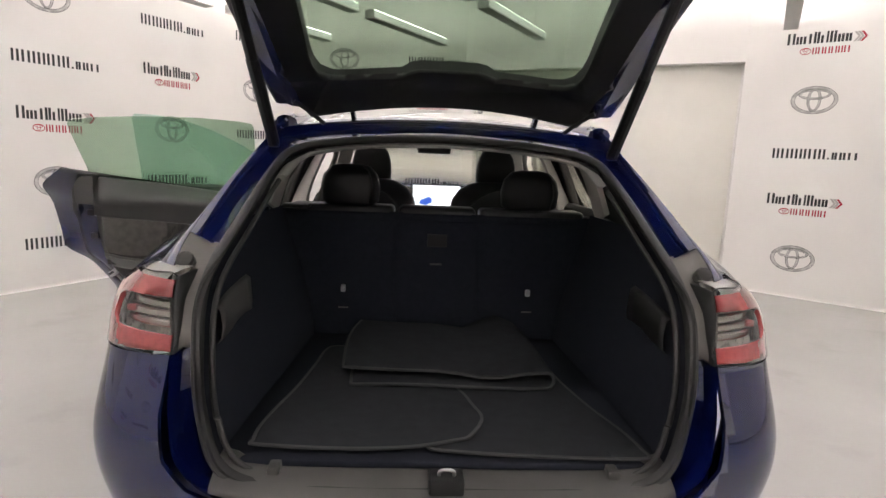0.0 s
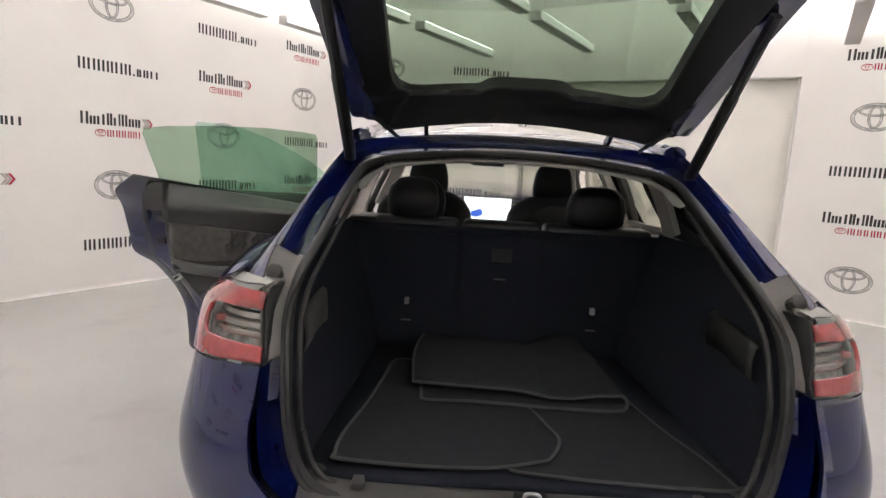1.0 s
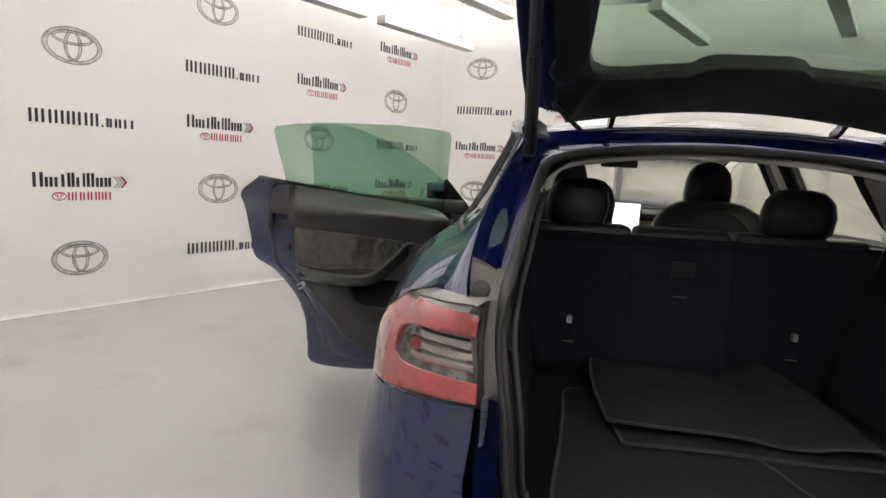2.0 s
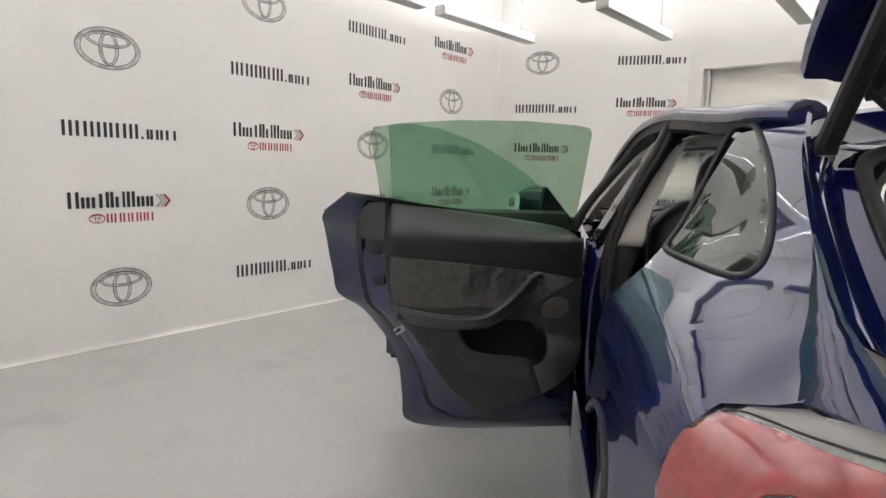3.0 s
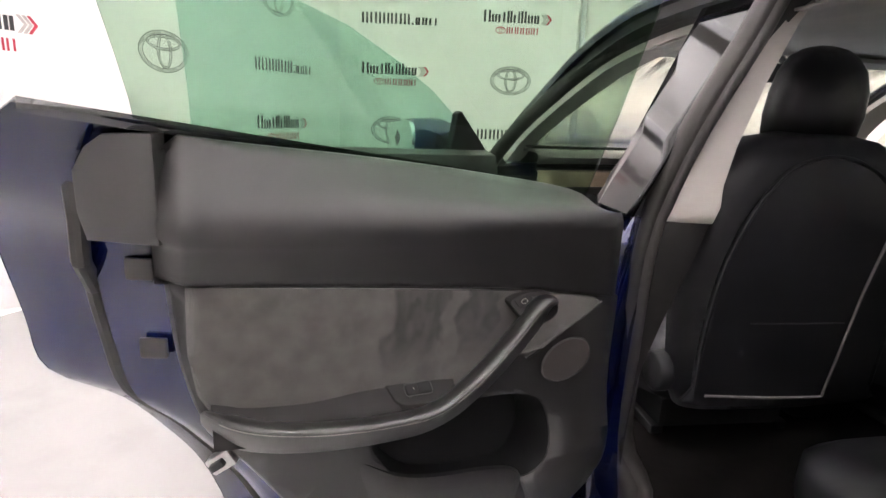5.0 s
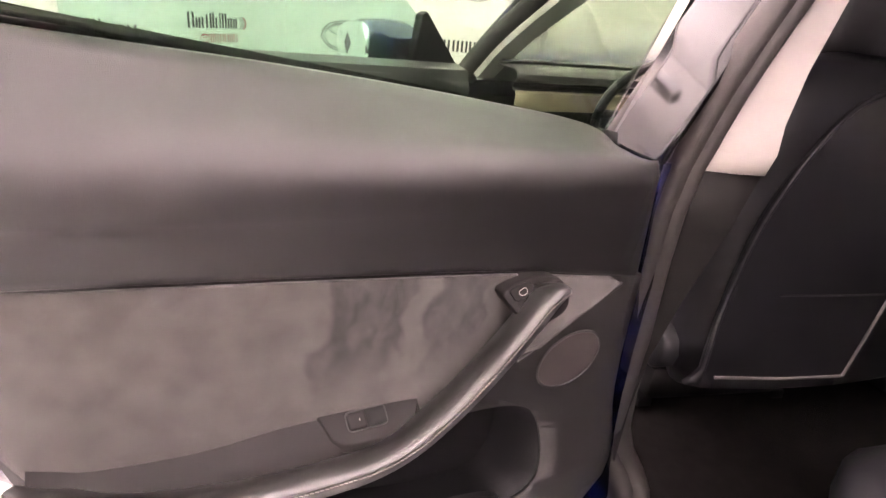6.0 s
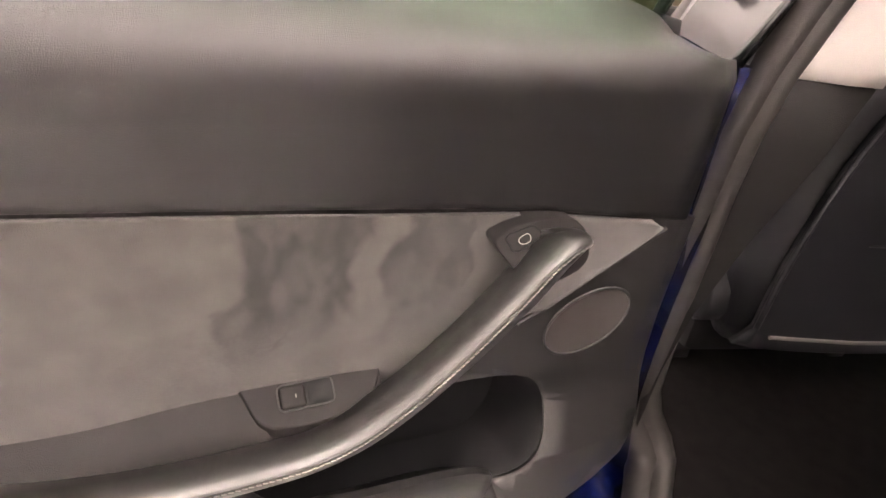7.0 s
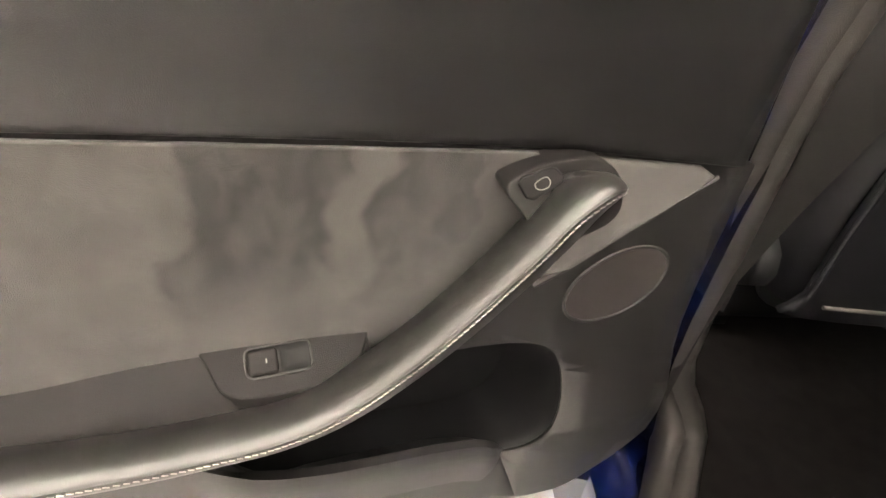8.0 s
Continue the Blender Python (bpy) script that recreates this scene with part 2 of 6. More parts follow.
PAD = mat("soft_touch_vinyl", (0.019, 0.0182, 0.0180), 0.40, spec=0.65, coat=0.15, crough=0.34, grain=0.25, gscale=1300, vary=0.06)
ROLL = mat("armrest_leather", (0.020, 0.018, 0.0172), 0.42, spec=1.0, coat=0.5, crough=0.36, grain=0.12, gscale=1200, vary=0.08)
SEAL_GREY = mat("grey_rubber_seal", (0.019, 0.0182, 0.018), 0.5, grain=0.3, gscale=700, vary=0.2)
CABIN_CARPET = mat("cabin_carpet", (0.0115, 0.0098, 0.0098), 0.95, grain=1.0, gscale=1400, vary=0.3, scale=30, spec=0.1)
SHELF = mat("armrest_vinyl", (0.019, 0.0172, 0.0168), 0.62, grain=0.25, gscale=1300, vary=0.08, spec=0.35)
THREAD = mat("pale_stitching", (0.48, 0.46, 0.435), 0.7, vary=0.1)
LINER = mat("headliner_fabric", (0.42, 0.41, 0.39), 0.9, grain=0.5, gscale=900, vary=0.06)
PILLAR_TRIM = mat("light_grey_pillar_trim", (0.50, 0.47, 0.44), 0.6, grain=0.3, gscale=900, vary=0.05)
PILLAR_DARK = mat("dark_pillar_plastic", (0.0125, 0.0115, 0.011), 0.6, spec=0.25, grain=0.3, gscale=900, vary=0.1)
SILL_PLASTIC = mat("charcoal_sill_plastic", (0.066, 0.063, 0.061), 0.5, grain=0.3, gscale=900, vary=0.1)
LAMP_CAP = mat("pale_lamp_top", (0.22, 0.21, 0.20), 0.22, vary=0.08, spec=0.8)
CHROME = mat("bright_reflector", (0.62, 0.60, 0.57), 0.24, metal=1.0, vary=0.05)
RED_LENS = mat("red_lamp_lens", (0.34, 0.045, 0.047), 0.16, vary=0.12, scale=60, coat=1.0)
CLEAR_LENS = glass_mat("clear_lamp_cover", (0.93, 0.92, 0.92, 1))
SMOKE_LENS = mat("smoked_reflector", (0.62, 0.60, 0.57), 0.28, metal=0.3, vary=0.25, scale=40)
CLEAR_GLASS = glass_mat("clear_windscreen_glass", (0.98, 0.995, 0.945, 1), 0.0, 0.03)
GLASS = glass_mat("green_tinted_glass", (0.67, 0.79, 0.69, 1))
FRONT_GLASS = glass_mat("pale_green_front_glass", (0.78, 0.92, 0.87, 1), 0.0, 0.05)
DARK_GLASS = glass_mat("privacy_glass", (0.22, 0.27, 0.245, 1), 0.0, 0.03)
GATE_GLASS = glass_mat("tailgate_glass", (0.56, 0.635, 0.56, 1))
SCREEN_GLOW = glow("lit_screen", (0.92, 0.97, 1.0, 1), 1.1)
SCREEN_BLUE = glow("blue_screen_shape", (0.02, 0.10, 0.55, 1), 0.8)
WOOD = mat("pale_ash_trim", (0.42, 0.33, 0.23), 0.45, vary=0.2, scale=18, grain=0.2)
TYRE = mat("tyre_rubber", (0.014, 0.014, 0.014), 0.75, grain=0.5, gscale=300, vary=0.2)
ALLOY = mat("grey_alloy", (0.22, 0.22, 0.23), 0.3, metal=0.9, vary=0.08)
MIRROR = mat("mirror_silver", (0.9, 0.92, 0.92), 0.02, metal=1.0, vary=0.0, rvary=0.0)
STEEL = mat("bare_steel", (0.5, 0.5, 0.5), 0.3, metal=1.0, vary=0.1)


def floor_material():
    m = mat("grey_epoxy", (0.45, 0.445, 0.435), 0.22, vary=0.05, scale=0.9, grain=0.05, gscale=30, coat=0.55, crough=0.05, rvary=0.08)
    nt = m.node_tree
    b = nt.nodes["Principled BSDF"]
    tc = nt.nodes["Texture Coordinate"]
    n = nt.nodes.new("ShaderNodeTexNoise")
    n.inputs["Scale"].default_value, n.inputs["Detail"].default_value = 2.3, 8
    nt.links.new(tc.outputs["Object"], n.inputs["Vector"])
    r = nt.nodes.new("ShaderNodeMapRange")
    r.inputs["From Min"].default_value, r.inputs["From Max"].default_value = 0.58, 0.75
    r.inputs["To Min"].default_value, r.inputs["To Max"].default_value = 0.0, 0.22
    nt.links.new(n.outputs["Fac"], r.inputs["Value"])
    mx = nt.nodes.new("ShaderNodeMix")
    mx.data_type = "RGBA"
    src = b.inputs["Base Color"].links[0].from_socket
    nt.links.new(r.outputs["Result"], mx.inputs[0])
    nt.links.new(src, mx.inputs[6])
    mx.inputs[7].default_value = (0.22, 0.215, 0.21, 1)
    nt.links.new(mx.outputs[2], b.inputs["Base Color"])
    return m


def suede_material():
    m = mat("grey_suede", (0.099, 0.094, 0.086), 0.92, vary=0.22, scale=30, grain=0.7, gscale=1600, spec=0.2, sheen=0.35)
    nt = m.node_tree
    b = nt.nodes["Principled BSDF"]
    tc = nt.nodes["Texture Coordinate"]
    mp = nt.nodes.new("ShaderNodeMapping")
    mp.inputs["Scale"].default_value = (1.0, 1.0, 0.42)
    nt.links.new(tc.outputs["Object"], mp.inputs["Vector"])
    n = nt.nodes.new("ShaderNodeTexNoise")
    n.inputs["Scale"].default_value, n.inputs["Detail"].default_value, n.inputs["Distortion"].default_value = 7.0, 6, 0.5
    nt.links.new(mp.outputs["Vector"], n.inputs["Vector"])
    r = nt.nodes.new("ShaderNodeMapRange")
    r.inputs["From Min"].default_value, r.inputs["From Max"].default_value = 0.51, 0.56
    nt.links.new(n.outputs["Fac"], r.inputs["Value"])
    mx = nt.nodes.new("ShaderNodeMix")
    mx.data_type = "RGBA"
    mx.blend_type = "MULTIPLY"
    src = b.inputs["Base Color"].links[0].from_socket
    mul = nt.nodes.new("ShaderNodeMath")
    mul.operation = "MULTIPLY"
    mul.inputs[1].default_value = 0.92
    # two broad strokes where the nap was brushed the other way
    sep = nt.nodes.new("ShaderNodeSeparateXYZ")
    nt.links.new(tc.outputs["Object"], sep.inputs["Vector"])
    nb = nt.nodes.new("ShaderNodeTexNoise")
    nb.inputs["Scale"].default_value, nb.inputs["Detail"].default_value = 17.0, 9
    nt.links.new(tc.outputs["Object"], nb.inputs["Vector"])

    def op(kind, a, c):
        q = nt.nodes.new("ShaderNodeMath")
        q.operation = kind
        for i, src_ in enumerate((a, c)):
            if isinstance(src_, float):
                q.inputs[i].default_value = src_
            else:
                nt.links.new(src_, q.inputs[i])
        return q.outputs["Value"]

    def ramp_of(src_, lo, hi, t0, t1):
        q = nt.nodes.new("ShaderNodeMapRange")
        q.inputs["From Min"].default_value, q.inputs["From Max"].default_value = lo, hi
        q.inputs["To Min"].default_value, q.inputs["To Max"].default_value = t0, t1
        nt.links.new(src_, q.inputs["Value"])
        return q.outputs["Result"]
    lean = op("ADD", sep.outputs["X"], op("MULTIPLY", op("SUBTRACT", nb.outputs["Fac"], 0.5), 0.10))
    lean = op("ADD", lean, op("MULTIPLY", op("SUBTRACT", sep.outputs["Z"], 0.90), 0.26))
    strokes = []
    for centre, half in ((0.487, 0.043), (0.368, 0.036)):
        strokes.append(ramp_of(op("ABSOLUTE", op("SUBTRACT", lean, centre), 0.0), half - 0.004, half + 0.006, 1.0, 0.0))
    both_ = op("MAXIMUM", strokes[0], strokes[1])
    fade = ramp_of(op("ADD", sep.outputs["Z"], op("MULTIPLY", nb.outputs["Fac"], 0.10)), 0.87, 0.93, 0.15, 1.0)
    both_ = op("MULTIPLY", both_, fade)
    # fine wisps of raised nap
    turn_ = nt.nodes.new("ShaderNodeMapping")
    turn_.inputs["Rotation"].default_value = (0, radians(38), 0)
    turn_.inputs["Scale"].default_value = (1.0, 1.0, 0.6)
    nt.links.new(tc.outputs["Object"], turn_.inputs["Vector"])
    nw = nt.nodes.new("ShaderNodeTexNoise")
    nw.inputs["Scale"].default_value, nw.inputs["Detail"].default_value, nw.inputs["Distortion"].default_value = 42.0, 8, 0.5
    nt.links.new(turn_.outputs["Vector"], nw.inputs["Vector"])
    both_ = op("MULTIPLY", both_, ramp_of(nw.outputs["Fac"], 0.42, 0.60, 1.0, 0.52))
    weak = op("MULTIPLY", r.outputs["Result"], 0.30)
    nt.links.new(op("MAXIMUM", both_, weak), mul.inputs[0])
    nt.links.new(mul.outputs["Value"], mx.inputs[0])
    nt.links.new(src, mx.inputs[6])
    mx.inputs[7].default_value = (0.24, 0.245, 0.255, 1)
    nt.links.new(mx.outputs[2], b.inputs["Base Color"])
    return m


FLOOR = floor_material()
SUEDE = suede_material()

# ---------------------------------------------------------------- the studio room
CEILING_Z = 3.45
CORNER = [(-6.2, -0.26), (-1.696, 7.04), (0.52, 6.742), (3.45, 5.0), (6.6, 2.23), (6.6, -4.6), (-3.2, -5.2)]


def wall_piece(name, a, b, z0=0.0, z1=CEILING_Z, label="", t=0.15, paint=None):
    a, b = V((*a, 0)), V((*b, 0))
    d = (b - a).normalized()
    out = V((-d.y, d.x, 0)) * t
    bm = bmesh.new()
    for p in (a, b, b + out, a + out):
        bm.verts.new((p.x, p.y, z0))
    for p in (a, b, b + out, a + out):
        bm.verts.new((p.x, p.y, z1))
    bm.verts.ensure_lookup_table()
    v = bm.verts
    for f in ((0, 1, 5, 4), (1, 2, 6, 5), (2, 3, 7, 6), (3, 0, 4, 7), (4, 5, 6, 7), (3, 2, 1, 0)):
        bm.faces.new([v[i] for i in f])
    bmesh.ops.recalc_face_normals(bm, faces=bm.faces[:])
    return tagged(part(name, bm, paint or WALL, None, smooth=0), label or "warm white painted studio wall", "wall", kind="structure")


def flat_poly(name, pts, z, material, label, cat, thick):
    bm = bmesh.new()
    lo = [bm.verts.new((x, y, z)) for x, y in pts]
    hi = [bm.verts.new((x, y, z + thick)) for x, y in pts]
    bm.faces.new(lo[::-1])
    bm.faces.new(hi)
    k = len(pts)
    for i in range(k):
        bm.faces.new((lo[i - 1], lo[i], hi[i], hi[i - 1]))
    bmesh.ops.recalc_face_normals(bm, faces=bm.faces[:])
    return tagged(part(name, bm, material, None, smooth=0), label, cat, kind="structure")


grown = [(x * 1.06, y * 1.06 + (-0.1 if y < 0 else 0.05)) for x, y in CORNER]
flat_poly("floor", grown, -0.1, FLOOR, "glossy grey epoxy studio floor with faint tyre marks", "floor", 0.1)
flat_poly("ceiling", grown, CEILING_Z, CEIL, "white painted studio ceiling", "ceiling", 0.1)

wall_piece("wall_west", CORNER[0], CORNER[1], label="warm white studio wall printed with dealer graphics")
wall_piece("wall_north", CORNER[1], CORNER[2], label="warm white studio end wall with dealer graphics")
# the wall with the wide roller-door opening
DOOR_TOP = 2.52
d_in = (V((*CORNER[3], 0)) - V((*CORNER[2], 0))).normalized()
wall_piece("wall_north_east_head", CORNER[2], CORNER[3], DOOR_TOP, CEILING_Z, "white wall above the wide door opening")
jamb_a = V((*CORNER[2], 0)) + d_in * 0.16
wall_piece("wall_north_east_jamb", CORNER[2], (jamb_a.x, jamb_a.y), 0, DOOR_TOP, "white wall beside the wide door opening")
wall_piece("wall_east", CORNER[3], CORNER[4], label="warm white studio wall printed with dealer graphics")
# unseen walls that close the room, toned down to weaken frontal light
wall_piece("wall_south_east", CORNER[4], CORNER[5], paint=DIMMED_WALL, label="unseen studio wall with dealer graphics, darkened to bounce less light")
wall_piece("wall_south", CORNER[5], CORNER[6], paint=DIMMED_WALL, label="unseen studio wall with dealer graphics, darkened to bounce less light")
wall_piece("wall_south_west", CORNER[6], CORNER[0], paint=DIMMED_WALL, label="unseen studio wall with dealer graphics, darkened to bounce less light")


def roller_door():
    a, b = jamb_a, V((*CORNER[3], 0))
    nrm = V((-d_in.y, d_in.x, 0))
    L = (b - a).length
    door = tagged(new("door_1"), "wide closed white sectional door set back in the wall", "door", kind="structure")
    basis = Matrix((( d_in.x, nrm.x, 0, a.x), (d_in.y, nrm.y, 0, a.y), (0, 0, 1, 0), (0, 0, 0, 1)))
    DOOR_W = mat("door_white", (0.80, 0.78, 0.72), 0.5, vary=0.03, scale=2, grain=0.15, gscale=200)
    k = 1
    for i in range(k):
        h = DOOR_TOP / k
        part("panel", moved(rbox((0, 0.16, i * h + 0.003), (L, 0.20, (i + 1) * h - 0.003), 0.004), basis), DOOR_W, door)
    part("head_return", moved(rbox((0, 0.15, DOOR_TOP), (L, 0.24, DOOR_TOP + 0.2), 0), basis), DOOR_W, door, smooth=0)
    part("track", moved(rbox((0.005, 0.1, 0), (0.055, 0.155, DOOR_TOP - 0.004), 0.004), basis), STEEL, door, "grey steel guide rail")
    part("track", moved(rbox((L - 0.03, 0.1, 0), (L - 0.004, 0.155, DOOR_TOP - 0.004), 0.004), basis), WALL, door)


roller_door()


def cove(a, b):
    a, b = V((*a, 0.0)), V((*b, 0.0))
    d = (b - a).normalized()
    n = V((d.y, -d.x, 0))
    prof = [(0, 0), (0.018, 0.002), (0.007, 0.007), (0.002, 0.02), (0, 0.03)]
    rows = [[p + n * (u + 0.002) + V((0, 0, w + 0.001)) for u, w in prof] for p in (a, b)]
    return loft(rows)


for a, b in ((CORNER[0], CORNER[1]), (CORNER[1], CORNER[2]), (CORNER[3], CORNER[4])):
    tagged(part("baseboard", cove(a, b), WALL, None), "narrow white cove skirting along the wall foot", "baseboard", kind="structure")


# wall graphics: a grid of three repeating prints
def flat_shape(outlines, z=0.002):
    bm = bmesh.new()
    for o in outlines:
        vs = [bm.verts.new((x, y, z)) for x, y in o]
        f = bm.faces.new(vs)
        f.normal_update()
    bmesh.ops.triangulate(bm, faces=bm.faces[:], ngon_method="EAR_CLIP")
    bmesh.ops.recalc_face_normals(bm, faces=bm.faces[:])
    for f in bm.faces:
        if f.normal.z < 0:
            f.normal_flip()
    return bm


def ring_band(cx, cy, a, b, w, wy=None, n=40):
    bm = bmesh.new()
    wy = wy or w
    o = [bm.verts.new((cx + a * math.cos(2 * math.pi * k / n), cy + b * math.sin(2 * math.pi * k / n), 0.002)) for k in range(n)]
    i = [bm.verts.new((cx + (a - w) * math.cos(2 * math.pi * k / n), cy + (b - wy) * math.sin(2 * math.pi * k / n), 0.002)) for k in range(n)]
    for k in range(n):
        bm.faces.new((o[k - 1], o[k], i[k], i[k - 1]))
    return bm


def letter_bars(x, y, h, units, gap, stroke=0.20):
    """Plain bars the size of each letter, (width, height) in parts of h: two upright bars, or one where it is narrow."""
    out = []

    def bar_(x0, y0, x1, y1):
        out.append([(x0, y0), (x1, y0), (x1, y1), (x0, y1)])
    for w, k in units:
        w_, k_, t = w * h, k * h, stroke * h
        bar_(x, y, x + min(w_, t), y + k_)
        if w > 2 * stroke:
            bar_(x + w_ - t, y, x + w_, y + k_)
        x += w_ + gap * h
    return out, x


def make_emblem():
    e = tagged(new("wall_emblem"), "grey printed oval emblem of plain rings on the wall", "wall graphic", "wall graphics")
    part("outer_ring", ring_band(0, 0, 0.205, 0.137, 0.030, 0.022), EMBLEM_INK, e, smooth=0)
    part("outer_line", join(ring_band(0, 0, 0.209, 0.141, 0.005), moved(ring_band(0, 0, 0.176, 0.116, 0.004), pose(0, 0, 0.0005))), EMBLEM_DARK, e, smooth=0)
    part("ring_line", moved(join(ring_band(0, 0, 0.064, 0.116, 0.0045), ring_band(0, 0, 0.043, 0.100, 0.0035), ring_band(0, 0.058, 0.144, 0.054, 0.0045), ring_band(0, 0.058, 0.124, 0.036, 0.0035)), pose(0, 0, 0.002)), EMBLEM_DARK, e, smooth=0)
    part("upright_ring", moved(ring_band(0, 0.0, 0.062, 0.114, 0.022, 0.016), pose(0, 0, 0.001)), EMBLEM_INK, e, smooth=0)
    part("cross_ring", moved(ring_band(0, 0.058, 0.142, 0.052, 0.02, 0.018), pose(0, 0, 0.0015)), EMBLEM_INK, e, smooth=0)
    return e


def make_address():
    e = tagged(new("wall_lettering"), "black printed lettering of plain bars on the wall", "wall graphic", "wall graphics")
    caps = [(0.60, 1.0), (0.66, 1.0), (0.60, 1.0), (0.56, 1.0), (0.66, 1.0), (0.58, 1.0)]
    low = [(0.16, 0.18), (0.44, 0.70), (0.50, 0.70), (0.74, 0.70)]
    h = 0.103
    o, x = letter_bars(-0.315, -0.050, h, caps + low, 0.20)
    part("lettering", flat_shape(o), INK, e, smooth=0)
    return e


def make_name():
    e = tagged(new("wall_name_print"), "black and red printed dealer name of plain bars", "wall graphic", "wall graphics")
    h = 0.112
    u = [(0.62, 1.0), (0.48, 0.68), (0.32, 0.68), (0.28, 0.88), (0.46, 1.0), (0.32, 0.68), (0.16, 1.0), (0.50, 1.0), (0.48, 0.68), (0.46, 0.68)]
    o, x = letter_bars(-0.31, 0.012, h, u, 0.10)
    part("lettering", flat_shape(o), INK, e, smooth=0)

    def chev(x0):
        return [(x0, 0.10), (x0 + 0.022, 0.10), (x0 + 0.060, 0.052), (x0 + 0.022, 0.004), (x0, 0.004), (x0 + 0.038, 0.052)]
    part("chevron", flat_shape([chev(x + 0.002), chev(x + 0.030)]), GREY_INK, e, smooth=0)
    part("chevron", flat_shape([chev(x + 0.058)]), RED_INK, e, smooth=0)
    part("small_emblem", join(ring_band(-0.135, -0.062, 0.052, 0.034, 0.007), ring_band(-0.135, -0.060, 0.016, 0.028, 0.005),
                              ring_band(-0.135, -0.048, 0.034, 0.014, 0.005)), RED_INK, e, smooth=0)
    o, x = letter_bars(-0.075, -0.095, 0.066, [(0.60, 1), (0.72, 1), (0.68, 1), (0.72, 1), (0.60, 1), (0.70, 1)], 0.16)
    part("red_lettering", flat_shape(o), RED_INK, e, smooth=0)
    return e


ROW_Z = (2.645, 2.09, 1.54, 0.99, 0.425)
made = {}


def wall_print(kind, x, y, z, d):
    """Lays a print flat on a wall that runs along d."""
    d = V((*d, 0)).normalized()
    nrm = V((d.y, -d.x, 0))
    m = Matrix(((d.x, 0, nrm.x, x), (d.y, 0, nrm.y, y), (0, 1, 0, z), (0, 0, 0, 1)))
    if kind not in made:
        made[kind] = {"E": make_emblem, "A": make_address, "N": make_name}[kind]()
        made[kind].matrix_basis = m
    else:
        copy_thing(made[kind], m)


def print_columns(origin, d, spacing, columns):
    for i, first in columns:
        for r, z in enumerate(ROW_Z):
            kind = "EAN"[(first + r) % 3]
            wall_print(kind, origin[0] + d[0] * spacing * i, origin[1] + d[1] * spacing * i, z, d)


WEST_D = (0.525, 0.851)
NORTH_D = (0.991, -0.133)
EAST_D = (0.751, -0.660)
# first: 0 emblem, 1 address, 2 name in the top row
print_columns((-2.185, 6.247), WEST_D, 1.217, [(0, 2), (-1, 1), (-2, 0), (-3, 2), (-4, 1), (-5, 0)])
print_columns((-1.161, 6.968), NORTH_D, 1.217, [(0, 0), (1, 1)])
print_columns((3.97, 4.543), EAST_D, 1.217, [(0, 2), (1, 0), (2, 1)])
south = V((*CORNER[6], 0)) - V((*CORNER[5], 0))
print_columns((CORNER[5][0] - 1.2, CORNER[5][1] - 0.06 * 1.2), tuple(south.normalized())[:2], 1.217, [(k, k % 3) for k in range(7)])
sw = (V((*CORNER[0], 0)) - V((*CORNER[6], 0))).normalized()
print_columns((CORNER[6][0] + sw.x * 0.9, CORNER[6][1] + sw.y * 0.9), tuple(sw)[:2], 1.217, [(k, (k + 1) % 3) for k in range(4)])


# pendant light bars
def make_light_bar():
    e = tagged(new("pendant_light_bar"), "lit white linear light bar hung under the ceiling", "pendant light", "pendant light bars")
    part("housing", rbox((-0.8, -0.065, -0.045), (0.8, 0.065, -0.035), 0.002), BAR_HOUSING, e, "grey underside")
    part("end_plate", rbox((-0.8, -0.06, -0.035), (-0.794, 0.06, 0.045), 0.001), BAR_HOUSING, e)
    part("end_plate", rbox((0.794, -0.06, -0.035), (0.8, 0.06, 0.045), 0.001), BAR_HOUSING, e)
    part("side_cover", rbox((-0.793, -0.060, -0.0345), (0.793, 0.060, 0.04), 0.003), SIDE_GLOW, e, "white housing sides with a weak added glow", smooth=0)
    part("diffuser", rbox((-0.793, -0.050, 0.0405), (0.793, 0.050, 0.046), 0), BAR_GLOW, e, "glowing white diffuser facing the ceiling", smooth=0)
    for x in (-0.6, 0.6):
        part("hanger", sweep([(x, 0, 0.05), (x, 0, CEILING_Z - 2.8)], 0.004), STEEL, e)
    return e


def room_has(x, y):
    inside = False
    n = len(CORNER)
    for i in range(n):
        (x0, y0), (x1, y1) = CORNER[i], CORNER[i - 1]
        if (y0 > y) != (y1 > y) and x < (x1 - x0) * (y - y0) / (y1 - y0) + x0:
            inside = not inside
    return inside


bar = None
for row, off in ((-4.52, 4.03), (-3.20, 4.73), (-1.88, 4.75), (-0.57, 4.87), (0.70, 5.0), (2.0, 4.9), (3.3, 4.9), (4.6, 4.9)):
    for k in range(-7, 2):
        t = off + k * 1.85
        x, y = 0.525 * t + 0.851 * row, 0.851 * t - 0.525 * row
        ends = [(x + 0.525 * s, y + 0.851 * s) for s in (-0.82, 0.82)]
        if not all(room_has(*q) for q in ends):
            continue
        m = pose(x, y, 2.82, 0, 0, math.degrees(math.atan2(0.851, 0.525)))
        if bar is None:
            bar = make_light_bar()
            bar.matrix_basis = m
        else:
            copy_thing(bar, m)

